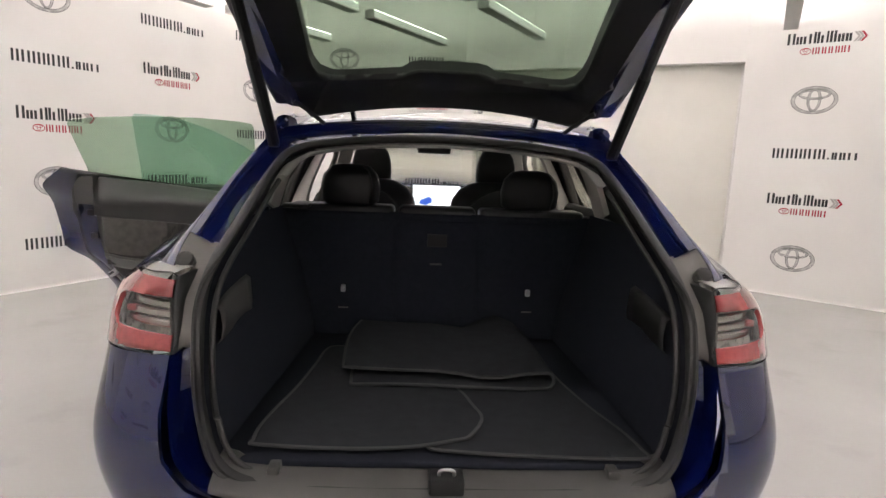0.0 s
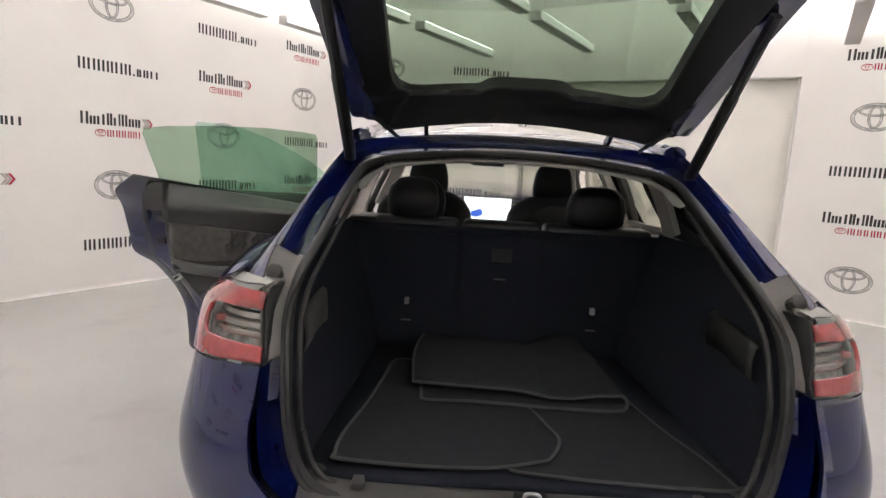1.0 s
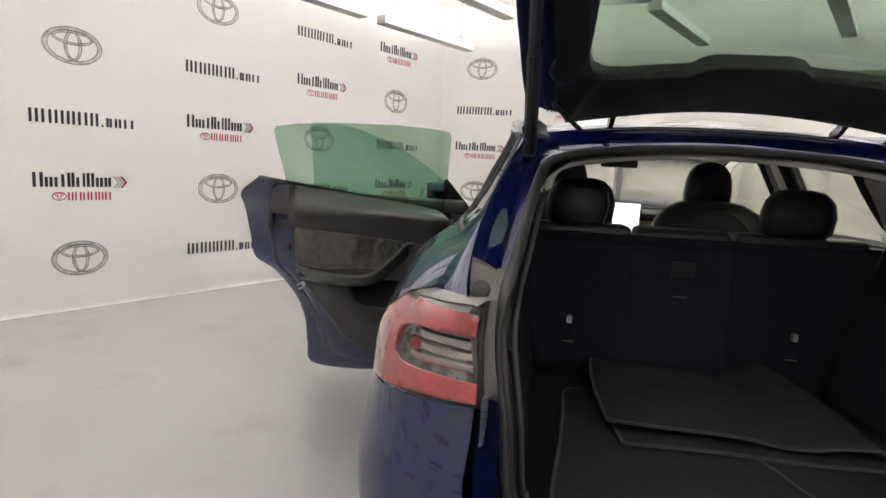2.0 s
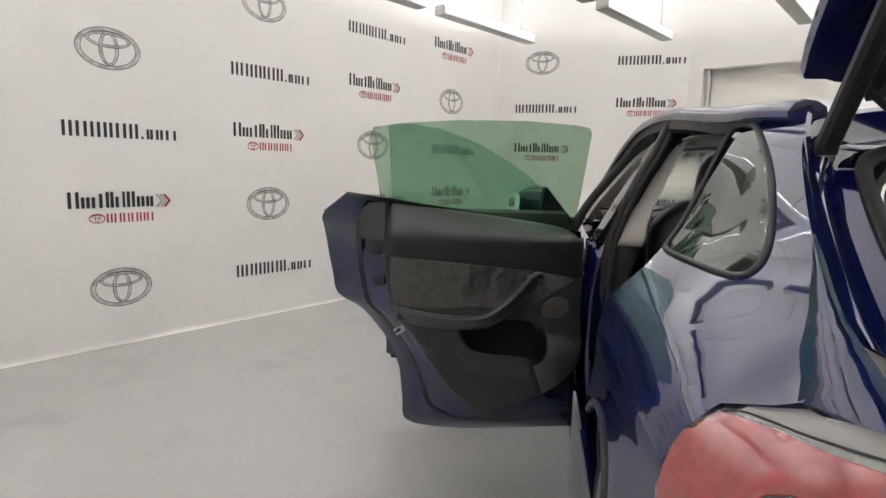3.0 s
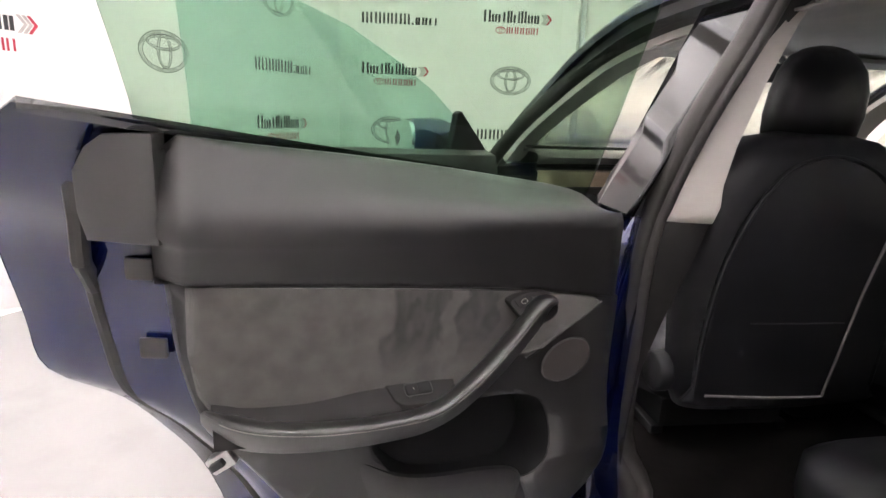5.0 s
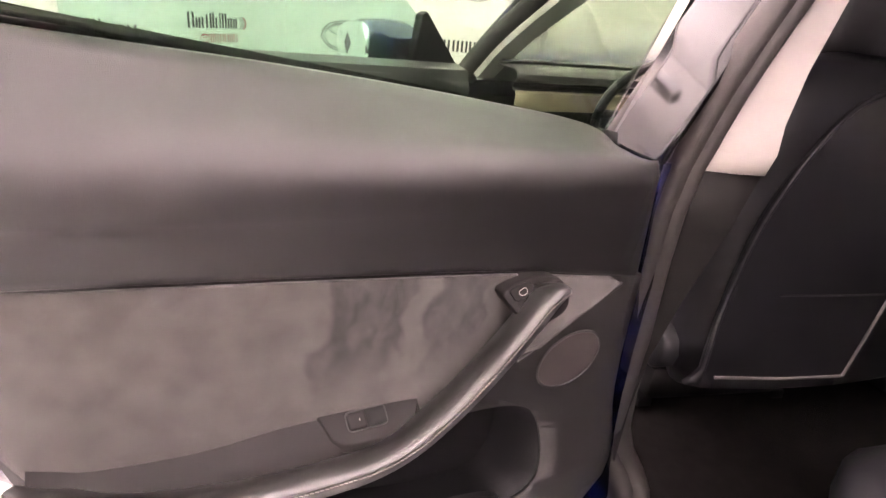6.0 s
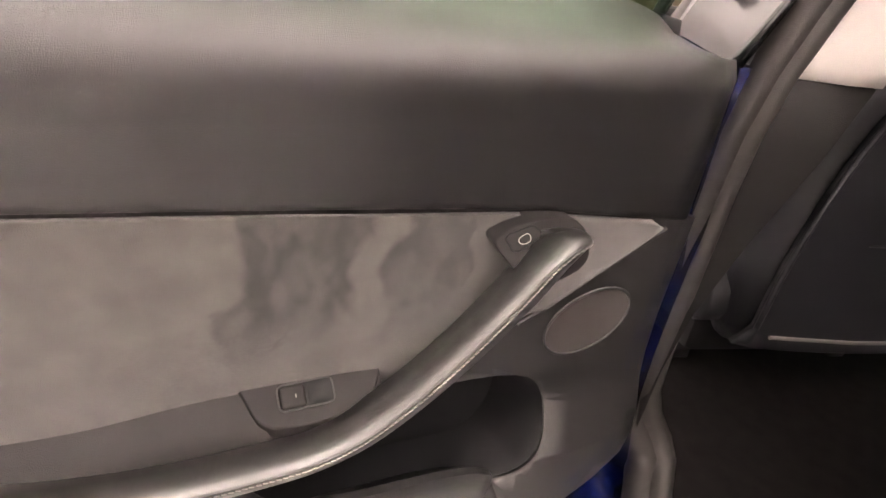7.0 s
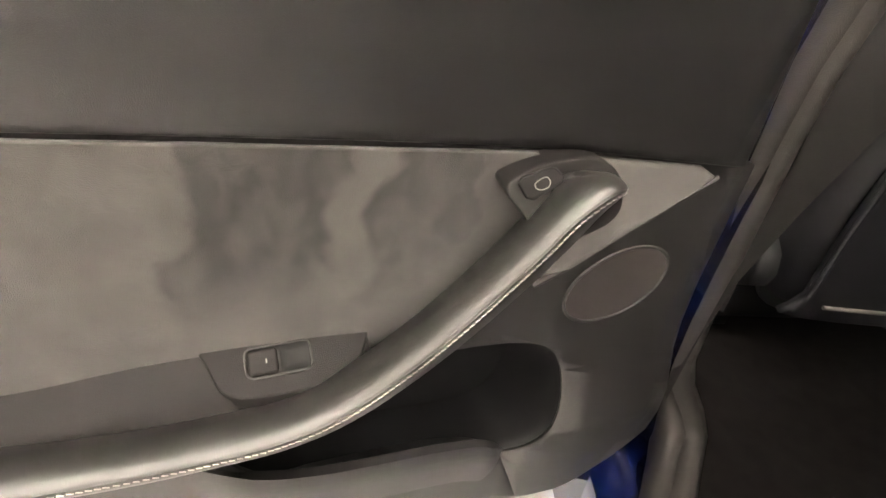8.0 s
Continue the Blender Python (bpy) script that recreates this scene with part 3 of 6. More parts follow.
# ---------------------------------------------------------------- the car: surfaces
W_Z = [0.15, 0.25, 0.45, 0.60, 0.80, 0.90, 0.95, 1.02, 1.08, 1.15, 1.30, 1.45, 1.50, 1.53, 1.57]
W_X = [0.86, 0.93, 0.975, 0.985, 0.98, 0.972, 0.960, 0.925, 0.892, 0.857, 0.770, 0.685, 0.650, 0.615, 0.55]
PLAN_S = [-1.0, -0.70, -0.45, -0.30, -0.19, -0.06, 0.09, 0.32, 0.60, 0.90, 4.6]
PLAN_X = [0.0, 0.30, 0.55, 0.70, 0.81, 0.90, 0.958, 0.985, 0.992, 0.990, 0.985]
PLAN_Y = [-0.14, -0.13, -0.11, -0.075, -0.03, 0.05, 0.18, 0.36, 0.60, 0.90, 4.6]
AXLE_R, AXLE_F, WHEEL_R = 0.80, 3.69, 0.355


def coarse(xs, ys, knots, r):
    """The table, evened out over r and laid as a spline through a few knots."""
    return smooth_curve(knots, [sum(tab(k + d, xs, ys) for d in (-r, -r / 2, 0, r / 2, r)) / 5 for k in knots])


upper = smooth_curve([-0.3, 0.0, 0.5, 0.9, 1.4, 1.9, 3.4, 4.6], [0.835, 0.85, 0.882, 0.922, 0.97, 0.997, 1.0, 1.0])
side_x = coarse(W_Z, W_X, list(np.linspace(0.15, 1.57, 15)), 0.03)
KNOTS = [-1.0, -0.75, -0.5, -0.3, -0.15, 0.0, 0.15, 0.3, 0.5, 0.8, 1.2, 2.0, 3.0, 4.6]
plan_x, plan_y = coarse(PLAN_S, PLAN_X, KNOTS, 0.04), coarse(PLAN_S, PLAN_Y, KNOTS, 0.04)
lean_in = coarse([0.15, 0.25, 0.45, 0.55, 0.70, 0.80, 0.87, 1.05, 1.2], [0.14, 0.08, 0.01, 0.0, 0.02, 0.05, 0.075, 0.12, 0.14], [0.15, 0.3, 0.45, 0.6, 0.75, 0.9, 1.05, 1.2], 0.03)


def ease(t):
    t = min(max(t, 0), 1)
    return t ** 3 * (t * (6 * t - 15) + 10)


ridge = smooth_curve([0.0, 0.80, 0.85, 0.90, 0.95, 1.0, 1.06, 1.10, 1.148, 1.20, 1.28, 2.0], [0, 0, 0.003, 0.013, 0.034, 0.068, 0.104, 0.084, 0.034, 0.006, 0, 0])


def haunch(y, z):
    """The shoulder over the rear wheel, which fades out towards the tail lamp and along the doors."""
    if not 0.80 < z < 1.28:
        return 0.0
    return ridge(z) * ease((y + 0.08) / 0.75) * ease((1.75 - y) / 0.5)


def width(y, z):
    """Half width of the body side at y, z, forward of the rear corners."""
    b = ease((z - 0.88) / 0.28)
    low = tab(y, [0.3, 0.6, 0.9], [0.98, 0.995, 1.0])
    return side_x(z) * (low * (1 - b) + upper(y) * b) + haunch(y, z)


def body(s, z, inset=0.0):
    """A point of the left body side; s runs from the middle of the rear bumper round the corner, then along the car."""
    px, py = plan_x(s), plan_y(s)
    low = px / 0.985
    b = ease((z - 0.88) / 0.28)
    k = min(max((py + 0.10) / 0.36, 0), 1)
    x = side_x(z) * low * (1 - b * (1 - upper(py)) * k * k * (3 - 2 * k)) + haunch(py, z)
    x += 0.032 * math.exp(-((z - 0.60) / 0.17) ** 2) * ease((0.85 - py) / 0.6) * min(1, px / 0.8)
    x += 0.020 * math.exp(-((z - 1.01) / 0.06) ** 2) * ease((0.6 - py) / 0.4) * min(1, px / 0.8) ** 4
    r = ease(1 - (py + 0.14) / 0.60)
    return V((-x + inset * min(1, px / 0.8), py + lean_in(z) * r + inset * r, z))


def arc(cx, cz, r, a0, a1, n=12):
    return [(cx + r * math.cos(radians(a0 + (a1 - a0) * k / n)), cz + r * math.sin(radians(a0 + (a1 - a0) * k / n))) for k in range(n + 1)]


car = tagged(new("car"), "dark blue electric hatchback with tailgate and side doors open", "car")


def both(name, build, material, label="", parent=None, **kw):
    """A part of the left side and its mirror image on the right."""
    a = part(name, build(), material, parent or car, label, **kw)
    b = part(name, mirrored(build()), material, parent or car, label, **kw)
    return a, b


# ---- painted panels
ARCH = arc(AXLE_R, 0.36, 0.415, 157, 52)


def quarter_outline():
    o = [(0.19, 0.80)] + ARCH
    o += [(1.10, 0.70), (1.055, 0.775), (1.005, 0.85), (0.938, 0.95), (0.902, 1.02), (0.888, 1.058), (0.898, 1.085), (0.935, 1.112), (0.985, 1.135), (1.035, 1.165), (1.08, 1.22), (1.108, 1.28), (1.145, 1.38), (1.165, 1.46), (1.18, 1.495)]
    o += [(1.08, 1.51), (1.0, 1.512), (0.90, 1.515), (0.84, 1.50), (0.80, 1.475), (0.62, 1.345), (0.36, 1.185), (0.20, 1.11), (0.06, 1.065), (0.10, 1.050), (0.185, 1.03), (0.205, 0.93), (0.19, 0.80)][:-1]
    return o


QWINDOW = [tuple(p) for p in spline([(1.012, 1.160), (1.062, 1.215), (1.093, 1.28), (1.130, 1.38), (1.145, 1.445), (1.128, 1.468), (1.02, 1.462), (0.88, 1.405), (0.74, 1.325), (0.60, 1.225), (0.555, 1.175), (0.60, 1.155), (0.80, 1.15), (0.94, 1.15)], 3, True)]
for flip in (False, True):
    mesh_part("quarter_panel", panel(ring_outline(quarter_outline(), QWINDOW), body, 0.03, 0.012, flip), PAINT, car, "glossy dark blue rear quarter panel")
both("quarter_window", lambda: sheet(QWINDOW, lambda u, v: body(u, v, 0.004), 0.06), DARK_GLASS, "dark tinted fixed quarter window", thick=0.004)


def loop3(pts2, inset, off=0.0):
    return [body(u, v, inset) for u, v in pts2]


both("window_trim", lambda: sweep(loop3(QWINDOW, 0.0), 0.008, closed=True, up=(1, 0, 0)), BLACK_TRIM, "black window surround")

BUMPER = [(-1.0, 0.24), (0.2, 0.24), (0.397, 0.26)] + arc(AXLE_R, 0.36, 0.415, 193, 157, 4)[1:] + [(0.19, 0.797), (0.17, 0.822), (-0.06, 0.842), (-0.295, 0.858), (-0.30, 0.72), (-0.325, 0.61), (-0.38, 0.545), (-0.45, 0.520), (-1.0, 0.518)]


for flip in (False, True):
    mesh_part("rear_bumper", panel(BUMPER, body, 0.03, 0.012, flip), PAINT, car, "glossy dark blue half of the rear bumper")
LOWER = [(-1.0, 0.16), (0.1, 0.16), (0.38, 0.20), (0.39, 0.237), (-1.0, 0.237)]
both("bumper_skirt", lambda: sheet(LOWER, lambda u, v: body(u, v, 0.01), 0.08), BLACK_TRIM, "black lower bumper skirt", thick=0.02)
both("wheel_arch_trim", lambda: sweep([body(u, v, 0.004) for u, v in arc(AXLE_R, 0.36, 0.412, 195, 50, 20)], 0.012, up=(1, 0, 0)), BLACK_TRIM)

# opening of the tailgate: the seal line and the outer edge of the channel, left half from the sill upwards
SEAL = [(0.0, -0.075, 0.535), (-0.30, -0.071, 0.535), (-0.47, -0.06, 0.54), (-0.575, -0.045, 0.585), (-0.622, -0.02, 0.70), (-0.637, 0.0, 0.85), (-0.660, 0.13, 1.01),
        (-0.626, 0.35, 1.160), (-0.583, 0.59, 1.310), (-0.53, 0.70, 1.378), (-0.36, 0.735, 1.412), (-0.18, 0.75, 1.427), (0.0, 0.755, 1.433)]
EDGE = [(0.0, -0.138, 0.515), (-0.30, -0.13, 0.515), (-0.52, -0.112, 0.52), (-0.655, -0.082, 0.59), (-0.695, -0.045, 0.71), (-0.70, 0.0, 0.86), (-0.735, 0.115, 1.055),
        (-0.738, 0.36, 1.183), (-0.680, 0.62, 1.343), (-0.620, 0.77, 1.440), (-0.52, 0.845, 1.474), (-0.26, 0.872, 1.498), (0.0, 0.88, 1.506)]
seal_f, edge_f = spline(SEAL, 5), spline(EDGE, 5)


def channel(i0, i1, dip=0.022, upper_=False):
    rows = []
    for k in range(i0, i1 + 1):
        a, b = V(tuple(edge_f[k])), V(tuple(seal_f[k]))
        inward = V((0.25, 0.6, -0.4)) if k > 25 else V((0.3, 0.8, 0))
        inward.normalize()
        if k <= 25:
            q = V((0, 1, 0))
            rows.append([a, a.lerp(b, 0.04) + q * 0.012, a.lerp(b, 0.12) + q * 0.055, a.lerp(b, 0.65) + q * 0.06, b])
            continue
        if upper_:
            dx = V((b.x - a.x, 0, 0))
            side = [a, a + dx * 0.10 + V((0, 0, -0.002)), a + dx * 0.34 + V((0, 0.001, -0.014)), a + dx * 0.60 + V((0, 0.004, -0.030)), a + dx * 0.70 + V((0, 0.010, -0.034)), b.lerp(a + dx, 0.3) + dx * -0.06, b]
            top = [V((a.x + (b.x - a.x) * (0.35 * ty + 0.65 * tz), a.y + (b.y - a.y) * ty, a.z + (b.z - a.z) * tz)) for ty, tz in ((0.0, 0.0), (0.02, 0.16), (0.20, 0.62), (0.26, 0.80), (0.34, 0.80), (0.86, 0.92), (1.0, 1.0))]
            w = ease((k - 42) / 8)
            rows.append([p.lerp(q, w) for p, q in zip(side, top)])
            continue
        rows.append([a, a.lerp(b, 0.12) + inward * dip, a.lerp(b, 0.5) + inward * (dip + 0.012), a.lerp(b, 0.85) + inward * dip * 0.8, b])
    return loft(rows)


both("opening_channel_lower", lambda: channel(0, 25, 0.006), PAINT, "dark blue painted body flange below the lamp", smooth=60)
both("lamp_surround", lambda: channel(25, 33, 0.008), GREY_PLASTIC, "grey moulded plastic beside the tail lamp", smooth=60)
both("opening_channel_upper", lambda: channel(33, 60, 0.008, True), PAINT, "dark blue painted gutter round the tailgate opening", smooth=60)
TOP_EDGE = [(1.475, 0.80), (1.345, 0.62), (1.185, 0.36), (1.11, 0.20), (1.065, 0.06)][::-1]


def shoulder_strip():
    rows = []
    for k in range(29, 47):
        e = V(tuple(edge_f[k]))
        z = min(max(e.z, 1.066), 1.47)
        p = body(float(np.interp(z, [q[0] for q in TOP_EDGE], [q[1] for q in TOP_EDGE])) + 0.01, z - 0.004, 0.003)
        rows.append([p, p.lerp(e, 0.5) + V((0, 0, 0.004)), e + V((0.002, 0, -0.001))])
    return loft(rows)


both("shoulder_strip", shoulder_strip, PAINT, "dark blue painted shoulder beside the tailgate opening", smooth=60, thick=0.003)
LOOP = [tuple(p) for p in seal_f] + [(-p[0], p[1], p[2]) for p in seal_f[-2:0:-1]]
part("tailgate_seal", sweep(LOOP, [(-0.012, -0.013), (0.012, -0.013), (0.014, -0.004), (0.011, 0.006), (0.004, 0.009), (0.001, 0.016), (-0.006, 0.016), (-0.012, 0.008), (-0.014, -0.004)],
                            closed=True, up=(0, -0.85, -0.5)), SEAL_GREY, car, "dark grey rubber tailgate seal")
half_ = sum(1 for p in seal_f if p[2] < 1.30)
LOW = LOOP[1 - half_:] + LOOP[:half_]
part("inner_seal", sweep([(x * 0.955, y + 0.028, z + (0.012 if z < 0.7 else -0.012)) for x, y, z in LOW], 0.008, up=(0, -0.85, -0.5)), SEAL_GREY, car, "dark grey rubber inner lip")


# rubber stops beside the lamps
def stop():
    b = sweep([(0, 0, -0.02), (0, 0, 0.012), (0, 0, 0.020), (0, 0, 0.024)], 0.024, up=(0, 1, 0), scale=[0.8, 1.0, 0.85, 0.4])
    return moved(b, pose(-0.712, 0.15, 1.07, 62, 0, 0))


both("rubber_stop", stop, RUBBER, "round black rubber stop")


# ---- tail lamps
LAMP_OUT = [tuple(p) for p in spline([(-0.295, 0.862), (-0.10, 0.850), (0.10, 0.832), (0.182, 0.832), (0.196, 0.90), (0.188, 0.985), (0.165, 1.026), (0.0, 1.04), (-0.15, 1.048), (-0.247, 1.046), (-0.280, 0.96)], 3, True)]
C_OUT = [(-0.293, 0.864), (-0.10, 0.852), (0.10, 0.836), (0.176, 0.837), (0.190, 0.90), (0.182, 0.980), (0.155, 1.018), (0.0, 1.030), (-0.15, 1.034), (-0.254, 1.034)]
C_SHAPE = C_OUT + [(-0.266, 0.992), (-0.15, 0.989), (-0.08, 0.984), (-0.045, 0.972), (-0.032, 0.948), (-0.040, 0.918), (-0.08, 0.905), (-0.15, 0.904), (-0.290, 0.903)]


def build_lamp(side):
    def put(bm):
        return mirrored(bm) if side > 0 else bm
    lamp = part("tail_lamp", put(sheet([(max(u, -0.232 + 0.2 * (v - 0.86)), v) for u, v in LAMP_OUT], lambda u, v: body(u, v, 0.050), 0.04)), SMOKE_LENS, car, "wraparound tail lamp with red and clear lens", thick=0.02)
    part("red_light_guide", put(sheet(C_SHAPE, lambda u, v: body(u, v, 0.005), 0.03)), RED_LENS, lamp, "red C-shaped light guide", thick=0.012)
    part("lamp_cap", put(loft([[body(u, 1.036 - 0.05 * max(0, u), 0.001), body(u, 1.050 - 0.05 * max(0, u), 0.006), body(u, 1.060 - 0.02 * max(0, u), 0.020), body(u, 1.063, 0.040)] for u in np.linspace(-0.222, 0.14, 14)])), LAMP_CAP, lamp, "pale top of the lamp", smooth=60)
    for zc, u0, u1 in ((0.922, -0.256, -0.075), (0.946, -0.250, -0.055), (0.970, -0.242, -0.067)):
        path = [body(u0 + (u1 - u0) * k / 10, zc, 0.026 - 0.004 * math.sin(k / 10 * 3)) for k in range(11)]
        part("reflector_bar", put(sweep(path, [(-0.010, -0.009), (0.010, -0.009), (0.010, 0.006), (0.0, 0.010), (-0.010, 0.006)], up=(0, 0, 1))), CHROME, lamp, "bright ribbed reflector")
    part("reverse_bulb", put(moved(rbox((-0.012, -0.01, -0.01), (0.012, 0.01, 0.01), 0.004), Matrix.Translation(body(-0.095, 0.946, 0.014)))), RED_LENS, lamp)
    part("outer_lens", put(sheet(LAMP_OUT, lambda u, v: body(u, v, 0.0), 0.04)), CLEAR_LENS, lamp, "clear outer lens").visible_shadow = False
    rim = [body(u, v, 0.002) for u, v in LAMP_OUT]
    part("lens_edge", put(sweep(rim, 0.002, closed=True, up=(0.3, 1, 0))), BLACK_TRIM, lamp)
    inner = [[body(sz, z) + V((d * 0.05, d, 0)) for d in (0.0, 0.05, 0.11)] for sz, z in ((-0.297, 0.86), (-0.289, 0.92), (-0.275, 0.98), (-0.249, 1.045))]
    part("lamp_side", put(loft(inner)), BLACK_TRIM, lamp, "black inner side of the lamp", thick=0.01)


build_lamp(-1)
build_lamp(1)

# ---- roof, rails, pillars
ROOF_Y = [0.86, 1.0, 1.3, 1.7, 2.1, 2.5, 2.75]
ROOF_Z = [1.506, 1.535, 1.578, 1.605, 1.610, 1.595, 1.568]


def roof_point(u, y):
    zc = tab(y, ROOF_Y, ROOF_Z)
    w = tab(y, [0.86, 1.2, 2.0, 2.75], [0.56, 0.60, 0.62, 0.62])
    return V((u * w, y, zc - 0.055 * abs(u) ** 2.4 * (1 if y > 1 else 0.75)))


ROOF_GLASS = mat("dark_roof_glass", (0.006, 0.006, 0.007), 0.06, vary=0.1, coat=1.0, rvary=0.02, spec=1.0)
part("roof", loft([[roof_point(-1 + 2 * k / 20, y) for k in range(21)] for y in np.linspace(0.86, 2.75, 26)]), ROOF_GLASS, car, "dark panoramic glass roof", thick=0.012, smooth=60)
part("roof_header", loft([[V((p.x, p.y + dy, p.z + dz)) for p in (roof_point(-1 + 2 * k / 20, 0.872) for k in range(21))] for dy, dz in ((0.035, 0.006), (0.015, 0.006), (-0.006, 0.0), (-0.010, -0.020), (0.0, -0.035))]),
     PAINT, car, "painted rear roof edge", thick=0.006, smooth=60)
RAIL = [(-0.60, 0.83, 1.480), (-0.615, 1.0, 1.494), (-0.630, 1.25, 1.508), (-0.638, 1.5, 1.533), (-0.643, 1.75, 1.556), (-0.646, 2.0, 1.567), (-0.648, 2.3, 1.562), (-0.652, 2.55, 1.540), (-0.675, 2.85, 1.458), (-0.715, 3.12, 1.325), (-0.765, 3.36, 1.18), (-0.81, 3.56, 1.035)]
both("roof_rail", lambda: sweep(spline(RAIL, 5), [(-0.036, -0.020), (-0.01, -0.024), (0.03, -0.024), (0.045, -0.01), (0.040, 0.010), (0.020, 0.022), (-0.005, 0.025), (-0.028, 0.016), (-0.040, -0.002)]), PAINT, "dark blue roof rail and windscreen pillar", smooth=60)
WS = [[(-0.79, 3.62, 1.0), (-0.4, 3.80, 1.0), (0, 3.85, 1.0), (0.4, 3.80, 1.0), (0.79, 3.62, 1.0)],
      [(-0.70, 3.22, 1.29), (-0.36, 3.34, 1.30), (0, 3.38, 1.305), (0.36, 3.34, 1.30), (0.70, 3.22, 1.29)],
      [(-0.61, 2.74, 1.52), (-0.31, 2.76, 1.555), (0, 2.765, 1.565), (0.31, 2.76, 1.555), (0.61, 2.74, 1.52)]]
part("windscreen", loft([spline(r, 4) for r in WS]), CLEAR_GLASS, car, "clear windscreen", thick=0.004).visible_shadow = False


both("b_pillar_cover", lambda: sheet([(1.885, 1.05), (2.045, 1.04), (2.185, 1.515), (1.955, 1.525)], lambda y, z: V((-(width(2.0, 1.04) + (width(2.0, 1.50) - width(2.0, 1.04)) * (z - 1.04) / 0.46) + 0.004, y, z)), 0.05), COVER_GLOSS, "gloss black pillar cover", thick=0.01, smooth=60)
part("b_pillar", loft([[(-width(2.0, min(z, 0.96)) + 0.02 + dx, y, z) for dx, y in ((0.10, 1.91), (0.02, 1.925), (0.0, 1.95), (0.0, 2.08), (0.03, 2.10), (0.11, 2.11))] for z in np.linspace(0.27, 1.045, 10)]), PAINT, car, "dark blue pillar between the doors", smooth=50, thick=0.004)
both("rocker_panel", lambda: loft([[(-0.80, y, 0.20), (-0.90, y, 0.185), (-0.935, y, 0.225), (-0.932, y, 0.29), (-0.895, y, 0.315), (-0.80, y, 0.325)] for y in np.linspace(1.17, 3.3, 14)]), PAINT, "dark blue rocker panel below the doors", smooth=50, thick=0.004)
both("sill_plate", lambda: rbox((-0.862, 1.25, 0.318), (-0.80, 1.86, 0.332), 0.005), DARK_PLASTIC, "dark plastic sill tread plate")

# jamb behind the rear door: painted return from the panel edge inwards
JAMB = [(1.20, 0.30), (1.195, 0.44), (1.15, 0.60), (1.10, 0.70), (1.045, 0.80), (0.972, 0.90), (0.914, 1.0), (0.894, 1.058), (0.94, 1.115), (1.038, 1.168), (1.084, 1.225), (1.112, 1.285), (1.147, 1.38), (1.168, 1.455), (1.23, 1.49), (1.40, 1.505), (1.65, 1.526), (1.85, 1.538), (1.93, 1.50), (1.938, 1.25), (1.935, 1.05), (1.92, 0.80), (1.90, 0.5), (1.84, 0.36), (1.70, 0.32), (1.45, 0.31)]
jamb2 = [tuple(p) for p in spline(JAMB, 3, True)]


def jamb_mesh(d0=0.004, d1=0.05, shrink=0.022):
    cy, cz = 1.45, 0.92
    rows = []
    for y, z in jamb2 + jamb2[:1]:
        dy, dz = cy - y, cz - z
        L = math.hypot(dy, dz)
        yi, zi = y + dy / L * shrink, z + dz / L * shrink
        rows.append([V((-width(y, z) + d0, y, z)), V((-width(y, z) + d1 * 0.55, y + dy / L * 0.006, z + dz / L * 0.006)), V((-width(y, z) + d1 * 0.7, yi - dy / L * 0.01, zi - dz / L * 0.01)), V((-width(y, z) + d1 * 1.25, yi, zi))])
    return loft(rows)


def jamb_half(top):
    bm = jamb_mesh()
    bmesh.ops.delete(bm, geom=[f for f in bm.faces if (f.calc_center_median().z > 1.06) != top], context="FACES")
    bmesh.ops.delete(bm, geom=[f for f in bm.faces if f.calc_center_median().y > 1.70 and f.calc_center_median().z < 1.06], context="FACES")
    return bm


both("door_jamb", lambda: jamb_half(False), PAINT, "dark blue painted jamb of the rear door opening", smooth=50)
both("upper_jamb", lambda: jamb_half(True), BLACK_TRIM, "black upper edge of the rear door opening", smooth=50)


def jamb_seal():
    cy, cz = 1.45, 0.92
    P = []
    for y, z in jamb2:
        dy, dz = cy - y, cz - z
        L = math.hypot(dy, dz)
        p = V((-width(y, z) + 0.062, y + dy / L * 0.026, z + dz / L * 0.026))
        w = min(1, max(0, (y - 1.70) / 0.15))
        q = V((tab(z, [0.3, 0.40, 0.47, 0.58, 1.0, 1.06, 1.2, 1.335, 1.46, 1.54], [-0.785, -0.815, -0.846, -0.858, -0.854, -0.842, -0.802, -0.745, -0.682, -0.65]), tab(z, [0.3, 0.47, 0.65, 1.0, 1.3], [1.925, 1.952, 1.945, 1.921, 1.900]) - max(0, 0.45 - z) * 0.35, p.z))
        P.append(p.lerp(q, w * w * (3 - 2 * w)))
    return P


both("door_opening_seal", lambda: sweep(jamb_seal(), [(-0.024, -0.022), (-0.004, -0.027), (0.016, -0.022), (0.021, -0.010), (0.019, -0.002), (0.026, 0.004), (0.027, 0.014), (0.018, 0.024), (-0.008, 0.028), (-0.026, 0.010)], closed=True, up=(1, 0, 0), scale=[1 + 0.42 * ease((0.98 - p.z) / 0.36) * ease((p.y - 1.6) / 0.2) for p in jamb_seal()]), RUBBER, "soft black door opening seal", smooth=60)
FRONT_LOOP = [(2.10, 1.04), (2.10, 1.3), (2.11, 1.49), (2.25, 1.535), (2.50, 1.518), (2.75, 1.455), (3.0, 1.345), (3.2, 1.205), (3.36, 1.03), (3.36, 0.7), (3.30, 0.40), (3.1, 0.31), (2.5, 0.31), (2.2, 0.32), (2.12, 0.5), (2.10, 0.8)]
floop = [tuple(p) for p in spline(FRONT_LOOP, 3, True)]
both("front_door_seal", lambda: sweep([V((-width(min(y, 3.0), z) + 0.050, y, z)) for y, z in floop], 0.033, closed=True, up=(1, 0, 0)), RUBBER, "soft black front door seal", smooth=60)
